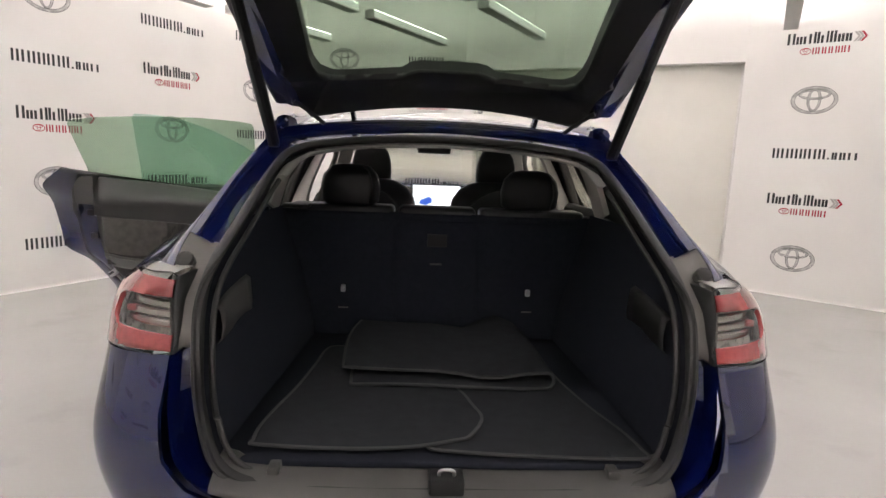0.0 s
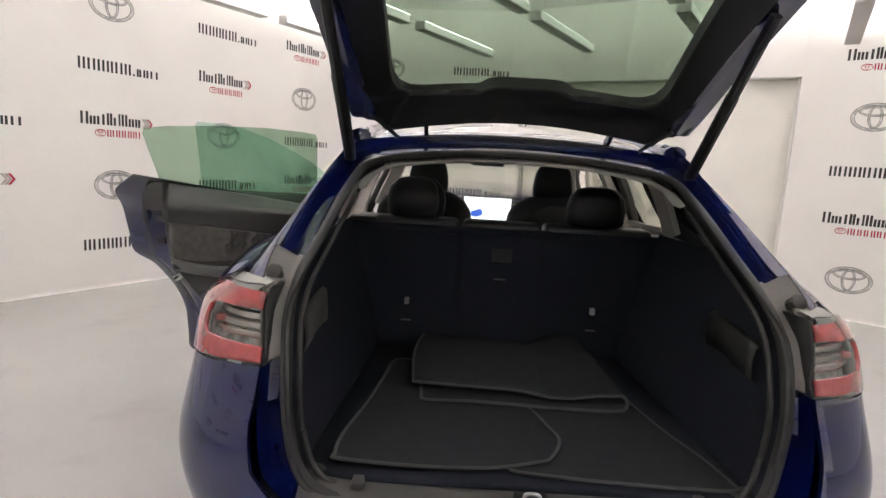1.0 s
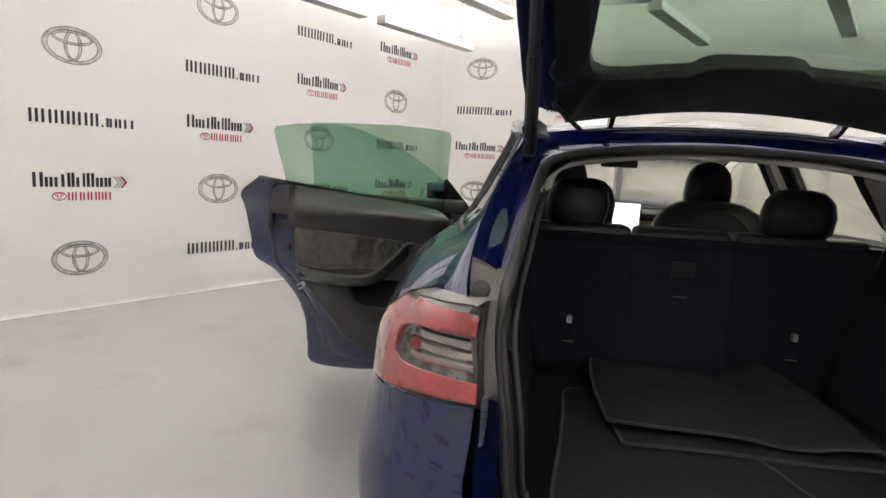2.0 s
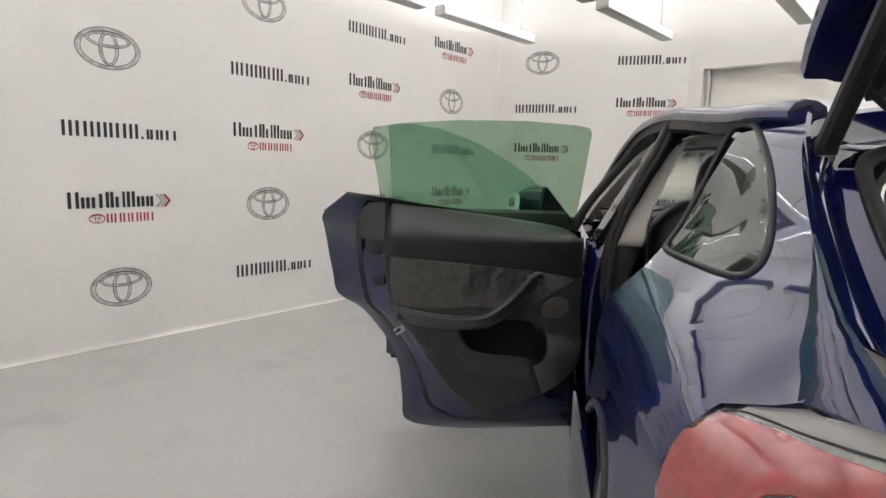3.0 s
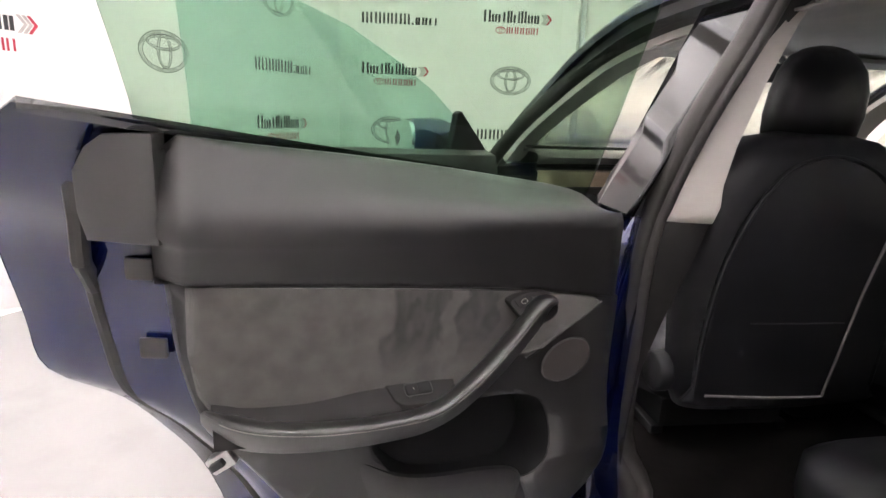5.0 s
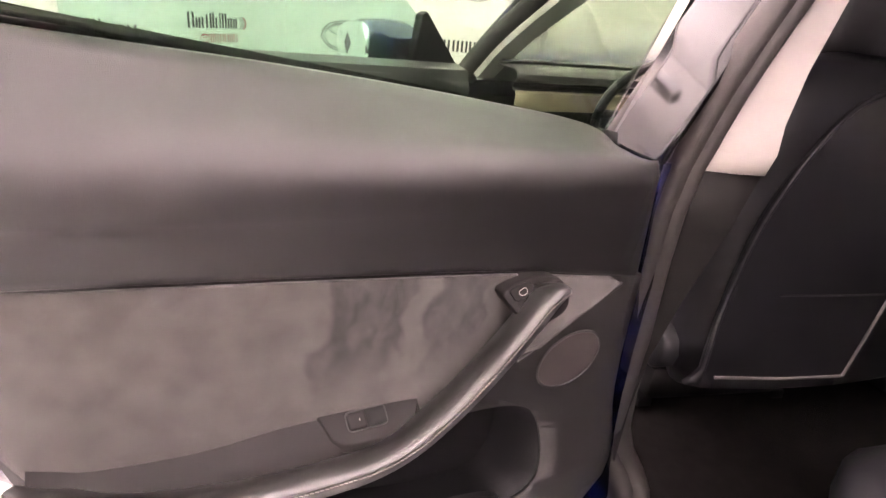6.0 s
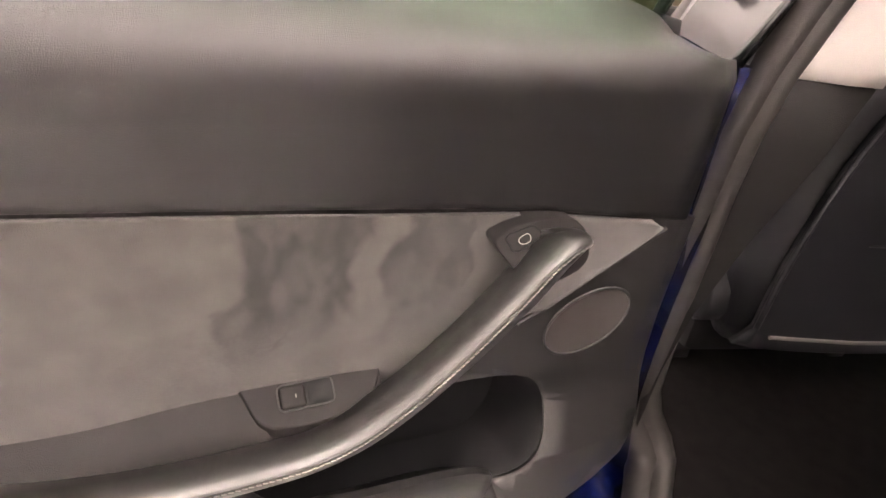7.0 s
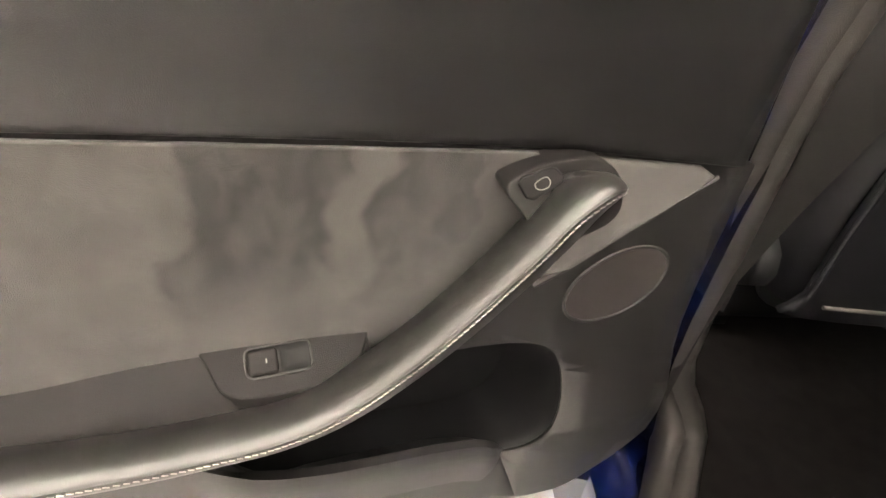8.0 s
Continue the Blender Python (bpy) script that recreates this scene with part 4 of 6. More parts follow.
both("rail_flange", lambda: sweep(spline([(x + 0.006, y, z - 0.030) for x, y, z in RAIL[1:]], 5), [(-0.022, -0.022), (0.03, -0.026), (0.03, 0.014), (-0.022, 0.012)]), BLACK_TRIM, "black rubber flange below the roof rail", smooth=40)
both("upper_opening_trim", lambda: sweep([V((-width(min(y, 3.0), z) + 0.105, y, z - 0.02)) for y, z in spline([(2.10, 1.49), (2.25, 1.51), (2.50, 1.488), (2.75, 1.425), (3.0, 1.31), (3.2, 1.17), (3.30, 1.06)], 4)], [(-0.045, -0.012), (0.05, -0.012), (0.05, 0.012), (-0.045, 0.012)]), PILLAR_TRIM, "light grey windscreen pillar trim")

# front of the car
both("front_fender", lambda: sheet([(3.36, 0.30)] + arc(AXLE_F, 0.36, 0.40, 188, -8, 16) + [(4.25, 0.30), (4.40, 0.45), (4.45, 0.62), (4.30, 0.78), (3.9, 0.93), (3.55, 1.02), (3.36, 1.03)],
     lambda y, z: V((-width(3.0, z) * tab(y, [3.3, 3.8, 4.2, 4.45], [0.985, 0.975, 0.92, 0.80]), y, z)), 0.08), PAINT, "dark blue front wing", thick=0.01, smooth=50)
part("bonnet", loft([[(u * w, y + 0.10 * (1 - u * u), z - 0.05 * u * u) for u in np.linspace(-1, 1, 13)] for y, w, z in ((3.62, 0.83, 1.03), (3.9, 0.81, 0.99), (4.2, 0.76, 0.90), (4.42, 0.66, 0.77))]), PAINT, car, "dark blue bonnet", thick=0.01, smooth=60)
part("front_bumper", loft([[(u * w, y + 0.16 * (1 - u * u), z) for u in np.linspace(-1, 1, 13)] for y, w, z in ((4.38, 0.70, 0.77), (4.46, 0.76, 0.62), (4.47, 0.78, 0.42), (4.40, 0.78, 0.22))]), PAINT, car, "dark blue front bumper", thick=0.01, smooth=60)


# wheels
def build_wheel(x, y, name="wheel"):
    w = tagged(new(name), "")
    w.parent = car
    w.matrix_basis = pose(x, y, WHEEL_R)
    sgn = -1 if x < 0 else 1
    prof = [(0.255, -0.11), (0.30, -0.125), (0.345, -0.11), (0.355, -0.06), (0.355, 0.06), (0.345, 0.11), (0.30, 0.125), (0.255, 0.11)]
    n = 40
    rows = [[(b * 1.0, a * math.cos(2 * math.pi * k / n), a * math.sin(2 * math.pi * k / n)) for a, b in prof] for k in range(n + 1)]
    part("tyre", loft(rows), TYRE, w, "black road tyre")
    rows = [[(b * sgn, a * math.cos(2 * math.pi * k / n), a * math.sin(2 * math.pi * k / n)) for a, b in ((0.262, 0.118), (0.245, 0.10), (0.235, 0.02), (0.235, -0.1))] for k in range(n + 1)]
    part("rim", loft(rows), ALLOY, w, "grey alloy rim", thick=0.008)
    sp = []
    for k in range(5):
        a = 2 * math.pi * k / 5
        for d in (-0.13, 0.13):
            p0, p1 = a + d * 0.5, a + d * 1.4
            sp.append(sweep([(0.085 * sgn, 0.05 * math.cos(p0), 0.05 * math.sin(p0)), (0.095 * sgn, 0.15 * math.cos(a + d), 0.15 * math.sin(a + d)), (0.085 * sgn, 0.25 * math.cos(p1), 0.25 * math.sin(p1))], [(-0.015, -0.012), (0.015, -0.012), (0.012, 0.012), (-0.012, 0.012)], up=(1, 0, 0)))
    part("spokes", join(*sp), ALLOY, w)
    part("hub_cap", moved(sweep([(0.07 * sgn, 0, 0), (0.105 * sgn, 0, 0), (0.11 * sgn, 0, 0)], 0.06, up=(0, 0, 1), scale=[1, 1, 0.8]), Matrix()), BLACK_TRIM, w)


for x in (-0.83, 0.83):
    for y in (AXLE_R, AXLE_F):
        build_wheel(x, y)
both("wheel_liner", lambda: loft([[(-0.60, *p), (-0.93, *p)] for p in arc(AXLE_R, 0.36, 0.43, 200, -20, 18)]), BLACK_TRIM, "black wheel housing", thick=0.01)
both("front_wheel_liner", lambda: loft([[(-0.60, *p), (-0.92, *p)] for p in arc(AXLE_F, 0.36, 0.42, 200, -20, 18)]), BLACK_TRIM, "black wheel housing", thick=0.01)
part("underbody", rbox((-0.80, 0.0, 0.17), (0.80, 4.4, 0.20), 0.01), BLACK_TRIM, car)

# ---- boot
part("boot_floor", sheet([(-0.57, -0.01), (0.57, -0.01), (0.60, 0.15), (0.56, 0.55), (0.53, 1.06), (-0.53, 1.06), (-0.56, 0.55), (-0.60, 0.15)], lambda u, v: (u, v, 0.560), 0.2), CARPET, car, "dark carpeted boot floor", thick=0.02, offset=1)
SILL_P = [(-0.125, 0.515), (-0.115, 0.530), (-0.075, 0.550), (-0.045, 0.562), (0.0, 0.566), (0.015, 0.562), (0.018, 0.55)]
part("sill_trim", loft([[(x, y + 0.03 * (abs(x) / 0.58) ** 3, z + 0.03 * (abs(x) / 0.60) ** 6) for y, z in SILL_P] for x in np.linspace(-0.585, 0.585, 21)]), SILL_PLASTIC, car, "dark grey plastic loading sill trim", thick=0.004, smooth=50)
for x in (-0.44, 0.44):
    part("sill_lug", rbox((x - 0.016, -0.045, 0.556), (x + 0.016, 0.0, 0.582), 0.006), SILL_PLASTIC, car)
latch = part("gate_latch", rbox((-0.045, -0.10, 0.54), (0.045, -0.03, 0.582), 0.008), BLACK_TRIM, car, "black latch housing on the sill")
part("striker", sweep(spline([(-0.018, -0.07, 0.572), (-0.018, -0.07, 0.592), (0.0, -0.07, 0.597), (0.018, -0.07, 0.592), (0.018, -0.07, 0.572)], 3), 0.005, up=(0, 1, 0)), STEEL, latch, "steel striker loop")
IN_SIDE = [(-0.53, 1.05, 0.575), (-0.535, 1.05, 0.66), (-0.56, 1.05, 0.78), (-0.60, 1.05, 0.93), (-0.64, 1.05, 1.06), (-0.655, 1.05, 1.145)]


def boot_side():
    a = spline([(-0.592, -0.03, 0.575), (-0.630, -0.015, 0.68), (-0.648, 0.01, 0.82), (-0.664, 0.13, 0.99), (-0.648, 0.26, 1.09), (-0.630, 0.38, 1.165)], 4)
    m = spline([(-0.575, 0.45, 0.575), (-0.60, 0.42, 0.68), (-0.63, 0.42, 0.80), (-0.655, 0.48, 0.95), (-0.665, 0.55, 1.06), (-0.655, 0.66, 1.15)], 4)
    b = spline(IN_SIDE, 4)
    rows = []
    for t in np.linspace(0, 1, 9):
        rows.append([(1 - t) ** 2 * p + 2 * t * (1 - t) * q + t * t * r for p, q, r in zip(a, m, b)])
    return loft(rows)


both("boot_side_trim", boot_side, CARPET, "dark felt boot side lining", smooth=60)


def cubby(lo, hi):
    rows = []
    for t in np.linspace(0, 1, 7):
        y = lo[0] + (hi[0] - lo[0]) * t
        rows.append([(-0.642 - 0.008 * math.sin(t * 3.1) + dx, y, z) for dx, z in ((0.0, lo[1]), (0.012, lo[1] + 0.01), (0.016, (lo[1] + hi[1]) / 2), (0.010, hi[1] - 0.01 + 0.03 * t), (-0.005, hi[1] + 0.03 * t))])
    return loft(rows)


part("side_pocket_panel", cubby((0.17, 0.83), (0.46, 0.94)), SILL_PLASTIC, car, "charcoal plastic side pocket cover", smooth=60, thick=0.003)
part("side_pocket_panel", mirrored(cubby((0.17, 0.83), (0.46, 0.94))), DARK_PLASTIC, car, "dark plastic side pocket cover", smooth=60, thick=0.003)

# D-pillar linings and headliner
def d_lining():
    a = spline([(-0.622, 0.40, 1.165), (-0.60, 0.52, 1.25), (-0.565, 0.62, 1.32), (-0.49, 0.715, 1.375)], 4)
    b = spline([(-0.66, 0.62, 1.165), (-0.63, 0.74, 1.27), (-0.595, 0.86, 1.36), (-0.545, 0.98, 1.42)], 4)
    return loft([[V(tuple(p)), V(tuple((p + q) / 2)) + V((0.01, 0, 0)), V(tuple(q))] for p, q in zip(a, b)])


both("d_pillar_lining", d_lining, BLACK_TRIM, "dark pillar lining", smooth=60, thick=0.004)
both("c_pillar_lining", lambda: sweep(spline([(-0.70, 1.02, 1.14), (-0.672, 1.06, 1.25), (-0.635, 1.10, 1.36), (-0.60, 1.15, 1.44)], 4), [(-0.05, -0.01), (0.05, -0.01), (0.045, 0.012), (-0.045, 0.012)], up=(1, 0, 0.3)), PILLAR_TRIM, "light grey pillar lining")
part("headliner", loft([[(u * w, y, z - 0.045 * u * u) for u in np.linspace(-1, 1, 15)] for y, w, z in ((0.775, 0.46, 1.415), (0.80, 0.50, 1.442), (0.9, 0.55, 1.475), (1.2, 0.59, 1.51), (1.8, 0.60, 1.525), (2.3, 0.60, 1.51), (2.72, 0.60, 1.485))]), LINER, car, "light grey fabric headliner", thick=0.006, smooth=60)
part("opening_lip", loft([[V((p[0] * k, p[1] + dy, p[2] + dz)) for k, dy, dz in ((0.975, 0.012, -0.016), (0.955, 0.030, -0.026), (0.93, 0.06, -0.018))] for p in LOOP if p[2] > 1.30]), LINER, car, "light grey edge of the headliner", thick=0.004, smooth=60)


# ---- seats
def cushion(rows_spec, material, name, parent, label=""):
    """Rounded upholstery lofted from (y, z, half width, half depth) rows about an x centre."""
    rows = []
    for cx, y, z, hw, hd in rows_spec:
        ring = []
        for k in range(24):
            a = 2 * math.pi * k / 24
            c, s = math.cos(a), math.sin(a)
            ring.append((cx + hw * math.copysign(abs(c) ** 0.55, c), y + hd * math.copysign(abs(s) ** 0.7, s), z))
        rows.append(ring)
    return part(name, loft(rows, closed=True, cap=True), material, parent, label, smooth=70)


rear_seat = part("rear_seat", sheet([(-0.545, 0.57), (0.545, 0.57), (0.622, 0.85), (0.685, 1.125), (-0.685, 1.125), (-0.622, 0.85)], lambda u, v: (u, 1.055 + 0.10 * (v - 0.57), v), 0.1), CARPET, car, "rear seat back with dark carpeted rear face", thick=0.09, offset=-1)
for x0, x1, z0 in ((-0.63, -0.19, 0.60), (-0.175, 0.165, 0.60), (0.18, 0.63, 0.60)):
    part("seat_back_panel", sheet([(max(x0, -0.52), z0), (min(x1, 0.52), z0), (x1, 1.09), (x0, 1.09)], lambda u, v: (u, 1.048 + 0.10 * (v - 0.57), v), 0.1), CARPET, rear_seat, thick=0.006, bevel=0.004)
for x in (-0.405, 0.405):
    t = part("tether_anchor", rbox((x - 0.010, 1.045, 0.775), (x + 0.010, 1.068, 0.805), 0.004), STEEL, rear_seat, "small bright tether anchor")
    part("anchor_slot", rbox((x - 0.022, 1.058, 0.70), (x + 0.022, 1.066, 0.705), 0.001), GREY_PLASTIC, rear_seat)
part("centre_latch", rbox((-0.045, 1.078, 0.98), (0.04, 1.088, 1.035), 0.003), BLACK_TRIM, rear_seat, "dark plastic hatch in the centre back")
part("centre_slot", rbox((-0.03, 1.072, 0.90), (0.02, 1.08, 0.906), 0.001), DARK_PLASTIC, rear_seat)
for x0, x1 in ((-0.655, -0.19), (-0.18, 0.17), (0.18, 0.655)):
    part("seat_back_top", rbox((x0 + 0.004, 1.11, 1.085), (x1 - 0.004, 1.24, 1.150), 0.022, 3), LEATHER, rear_seat, "black upholstered top of the seat back")
for x0, x1 in ((-0.62, -0.17), (-0.16, 0.16), (0.17, 0.62)):
    c = (x0 + x1) / 2
    h = (x1 - x0) / 2
    cushion([(c, 1.30, 0.60, h * 0.9, 0.05), (c, 1.27, 0.64, h, 0.08), (c, 1.24, 0.85, h, 0.085), (c, 1.21, 1.05, h * 0.97, 0.075), (c, 1.19, 1.13, h * 0.8, 0.03)], LEATHER, "backrest", rear_seat, "black leather backrest")
    cushion([(c, 1.49, 0.46, h, 0.22), (c, 1.50, 0.54, h * 1.02, 0.25), (c, 1.50, 0.60, h * 1.0, 0.25), (c, 1.49, 0.635, h * 0.88, 0.22)], LEATHER, "seat_cushion", rear_seat, "black leather seat cushion")
for x in (-0.39, 0.405):
    cushion([(x, 1.17, 1.135, 0.085, 0.035), (x, 1.165, 1.165, 0.125, 0.05), (x, 1.16, 1.23, 0.130, 0.055), (x, 1.16, 1.28, 0.118, 0.05), (x, 1.165, 1.315, 0.085, 0.035), (x, 1.17, 1.325, 0.04, 0.015)], LEATHER, "headrest", rear_seat, "rounded black leather headrest")
    part("headrest_piping", sweep(spline([(x + 0.085, 1.118, 1.15), (x + 0.098, 1.106, 1.22), (x + 0.085, 1.112, 1.29), (x + 0.055, 1.128, 1.318)], 4), 0.003, up=(0, 1, 0)), DARK_PLASTIC, rear_seat)
part("parcel_clip", rbox((-0.66, 1.02, 1.135), (-0.55, 1.10, 1.152), 0.005), BLACK_TRIM, rear_seat)


def front_seat(x):
    s = tagged(new("front_seat"), "black leather front seat seen from behind")
    s.parent = car
    cushion([(x, 2.11, 0.50, 0.22, 0.05), (x, 2.095, 0.56, 0.250, 0.09), (x, 2.09, 0.75, 0.268, 0.11), (x, 2.075, 0.95, 0.282, 0.11), (x, 2.065, 1.06, 0.288, 0.105), (x, 2.06, 1.12, 0.276, 0.095), (x, 2.06, 1.175, 0.238, 0.08), (x, 2.065, 1.215, 0.17, 0.055), (x, 2.07, 1.232, 0.09, 0.02)], LEATHER, "backrest", s)

    def back_y(u, v):
        return tab(v, [0.5, 0.8, 1.05, 1.21], [2.000, 1.982, 1.966, 1.990]) + 0.20 * (u - x) ** 2
    half = [(0.235, 0.555), (0.245, 0.60), (0.248, 0.74), (0.236, 0.90), (0.212, 1.0), (0.168, 1.09), (0.10, 1.155), (0.0, 1.182)]
    ring = [(x + u, v) for u, v in half] + [(x - u, v) for u, v in half[-2::-1]]
    part("back_shell", sheet([tuple(p) for p in spline(ring, 3, True)], lambda u, v: (u, back_y(u, v), v), 0.05), LEATHER, s, "smooth black seat back shell", thick=0.014, offset=1, smooth=60)
    part("shell_piping", sweep([V((p[0], back_y(p[0], p[1]) - 0.015, p[1])) for p in spline(ring[1:-1], 4)], 0.005, up=(0, 1, 0)), LEATHER, s, "raised seam round the seat back")
    # the pocket edge's highlight line is put in as a lighter grey colour
    part("pocket_edge", sweep([V((u, back_y(u, v) - 0.017, v)) for u, v in ((x + 0.165, 0.99), (x + 0.14, 0.86), (x + 0.115, 0.66), (x + 0.104, 0.578), (x + 0.095, 0.575), (x - 0.05, 0.577), (x - 0.215, 0.583))], 0.0035, up=(0, 1, 0)), GREY_PLASTIC, s, "piping of the pocket, its highlight coloured in grey")
    part("pocket_slit", sweep([V((u, back_y(u, 0.78) - 0.017, 0.781)) for u in np.linspace(x - 0.14, x + 0.11, 6)], 0.002, up=(0, 1, 0)), DARK_PLASTIC, s)
    h = x + 0.018 * (1 if x < 0 else -1)
    cushion([(h, 2.10, 1.205, 0.085, 0.03), (h, 2.095, 1.225, 0.116, 0.05), (h, 2.09, 1.27, 0.119, 0.058), (h, 2.085, 1.33, 0.113, 0.058), (h, 2.085, 1.375, 0.101, 0.052), (h, 2.09, 1.408, 0.078, 0.042), (h, 2.09, 1.425, 0.050, 0.026), (h, 2.09, 1.432, 0.02, 0.01)], LEATHER, "headrest", s, "tall black leather headrest")
    cushion([(x, 2.42, 0.46, 0.25, 0.25), (x, 2.43, 0.54, 0.265, 0.28), (x, 2.43, 0.60, 0.26, 0.28), (x, 2.42, 0.635, 0.22, 0.24)], LEATHER, "seat_cushion", s)
    part("seat_base", rbox((x - 0.20, 2.20, 0.36), (x + 0.20, 2.66, 0.46), 0.02), BLACK_TRIM, s)
    for dx in (-0.285, 0.285):
        part("recliner_cover", sweep([(x + dx - 0.018, 2.10, 0.60), (x + dx - 0.012, 2.10, 0.60), (x + dx + 0.018, 2.10, 0.60)], 0.055, up=(0, 0, 1), scale=[0.85, 1, 1]), LEATHER, s, "dark plastic recliner cover", smooth=60)
    for dx in (-0.2, 0.2):
        part("seat_rail", rbox((x + dx - 0.02, 2.20, 0.345), (x + dx + 0.02, 2.6, 0.372), 0.004), BLACK_TRIM, s)


front_seat(-0.39)
front_seat(0.39)
part("front_footwell", rbox((-0.68, 2.302, 0.30), (0.68, 3.4, 0.330), 0.004), CABIN_CARPET, car, "dark carpeted cabin floor")
part("rear_footwell", rbox((-0.80, 1.70, 0.30), (0.80, 2.3, 0.328), 0.004), CABIN_CARPET, car, "dark carpeted rear footwell")
part("seat_riser", rbox((-0.70, 1.20, 0.32), (0.70, 1.68, 0.47), 0.02), CABIN_CARPET, car, "dark carpet below the rear bench")
part("side_bolster", rbox((-0.76, 1.0, 0.32), (-0.62, 1.30, 0.9), 0.04, 3), DARK_PLASTIC, car)
part("side_bolster", rbox((0.62, 1.0, 0.32), (0.86, 2.0, 0.95), 0.04, 3), DARK_PLASTIC, car)
part("console", rbox((-0.11, 2.25, 0.34), (0.13, 3.1, 0.62), 0.03, 3), BLACK_TRIM, car, "dark centre console")
both("b_pillar_trim_upper", lambda: loft([[(-wx + dx * k, y + dy, z) for dx, y in ((-0.035, 1.905), (-0.022, 1.893), (0.02, 1.876), (0.064, 1.871), (0.074, 1.884), (0.070, 1.93), (0.0, 1.95))] for wx, dy, z, k in ((0.80, 0.0, 1.042, 1.0), (0.785, 0.002, 1.075, 0.98), (0.770, 0.008, 1.12, 0.80), (0.737, 0.02, 1.20, 0.66), (0.682, 0.035, 1.33, 0.62), (0.628, 0.045, 1.45, 0.66), (0.600, 0.045, 1.50, 0.7))]), PILLAR_TRIM, "light grey pillar trim", smooth=50, thick=0.004)
both("b_pillar_trim_lower", lambda: loft([[(-wx, 1.905 + dy, z), (-wx + 0.15 * k, 1.893 + dy, z), (-wx + 0.55 * k, 1.880 + dy, z), (-wx + k, 1.874 + dy, z), (-wx + k + 0.012, 1.90 + dy, z), (-wx + k + 0.012, 2.08, z), (-wx, 2.10, z)] for wx, k, dy, z in ((0.837, 0.097, 0.0, 1.04), (0.840, 0.078, 0.006, 0.95), (0.845, 0.040, 0.016, 0.82), (0.850, 0.016, 0.026, 0.70), (0.852, 0.010, 0.036, 0.58), (0.855, 0.008, 0.04, 0.36))]), PILLAR_DARK, "dark plastic lower pillar trim", smooth=50, thick=0.003)

# dashboard
def dash_strip(prof):
    return loft([[(x, y - 0.10 * (x / 0.75) ** 2, z) for y, z in prof] for x in np.linspace(-0.76, 0.76, 17)])


dash = part("dashboard", dash_strip(((3.55, 1.02), (3.42, 1.088), (3.30, 1.098), (3.18, 1.098), (3.135, 1.090), (3.118, 1.075), (3.122, 1.052), (3.150, 1.047))), SILL_PLASTIC, car, "low grey dashboard", smooth=40, thick=0.01)
part("windscreen_shroud", dash_strip(((3.50, 1.060), (3.36, 1.110), (3.30, 1.108))), BLACK_TRIM, dash, "black strip below the windscreen", thick=0.006)
part("vent_slot", dash_strip(((3.150, 1.047), (3.165, 1.040), (3.165, 1.022), (3.135, 1.018))), BLACK_TRIM, dash, "black air vent slot", thick=0.006)
part("lower_dash", dash_strip(((3.135, 0.955), (3.150, 0.945), (3.165, 0.90), (3.20, 0.80), (3.25, 0.60))), BLACK_TRIM, dash, "black lower dashboard", smooth=40, thick=0.01)
part("firewall", rbox((-0.80, 3.30, 0.30), (0.80, 3.40, 0.96), 0.02), CABIN_CARPET, car, "dark carpeted footwell bulkhead")
part("wood_band", dash_strip(((3.135, 1.017), (3.124, 1.013), (3.134, 0.960), (3.142, 0.956))), WOOD, dash, "pale wood dashboard trim", thick=0.006)
screen = part("centre_screen", rbox((-0.135, 2.965, 0.945), (0.235, 2.985, 1.155), 0.008), BLACK_TRIM, car, "large lit touchscreen")
part("display", rbox((-0.128, 2.961, 0.952), (0.228, 2.9645, 1.148), 0), SCREEN_GLOW, screen, "lit white display", smooth=0)
part("display_picture", moved(flat_shape([[(-0.10, 0.0), (-0.05, -0.012), (-0.005, 0.006), (0.0, 0.03), (-0.02, 0.055), (-0.05, 0.045), (-0.09, 0.03)]], 0), Matrix(((1, 0, 0, 0.02), (0, 0, 1, 2.9605), (0, 1, 0, 1.01), (0, 0, 0, 1)))), SCREEN_BLUE, screen, "small blue picture on the display", smooth=0)
wheel_ring = [V((-0.345 + 0.185 * math.cos(a), 2.86 - 0.07 * math.sin(a), 0.985 + 0.172 * math.sin(a))) for a in np.linspace(0, 2 * math.pi, 33)[:-1]]
steer = part("steering_wheel", sweep(wheel_ring, 0.016, closed=True, up=(0, 1, 0.4)), LEATHER, car, "black leather steering wheel")
part("wheel_hub", rbox((-0.415, 2.86, 0.925), (-0.275, 2.91, 1.025), 0.02, 3), BLACK_TRIM, steer)
part("spoke", sweep([(-0.525, 2.86, 0.985), (-0.165, 2.86, 0.985)], 0.016, up=(0, 0, 1)), BLACK_TRIM, steer)
part("rear_view_mirror", rbox((-0.10, 2.70, 1.385), (0.13, 2.725, 1.45), 0.012, 3), BLACK_TRIM, car, "black rear view mirror")
part("mirror_stem", sweep([(0.015, 2.72, 1.44), (0.015, 2.80, 1.52)], 0.012, up=(1, 0, 0)), BLACK_TRIM, car)
for x in (-0.36, 0.36):
    part("sun_visor", rbox((x - 0.20, 2.60, 1.455), (x + 0.20, 2.78, 1.472), 0.006), LINER, car, "folded light grey sun visor")

# ---- closed doors on the far side
def far_side(pts, inset, step=0.07):
    return sheet(pts, lambda y, z: V((width(y, z) - inset, y, z)), step, flip=True)


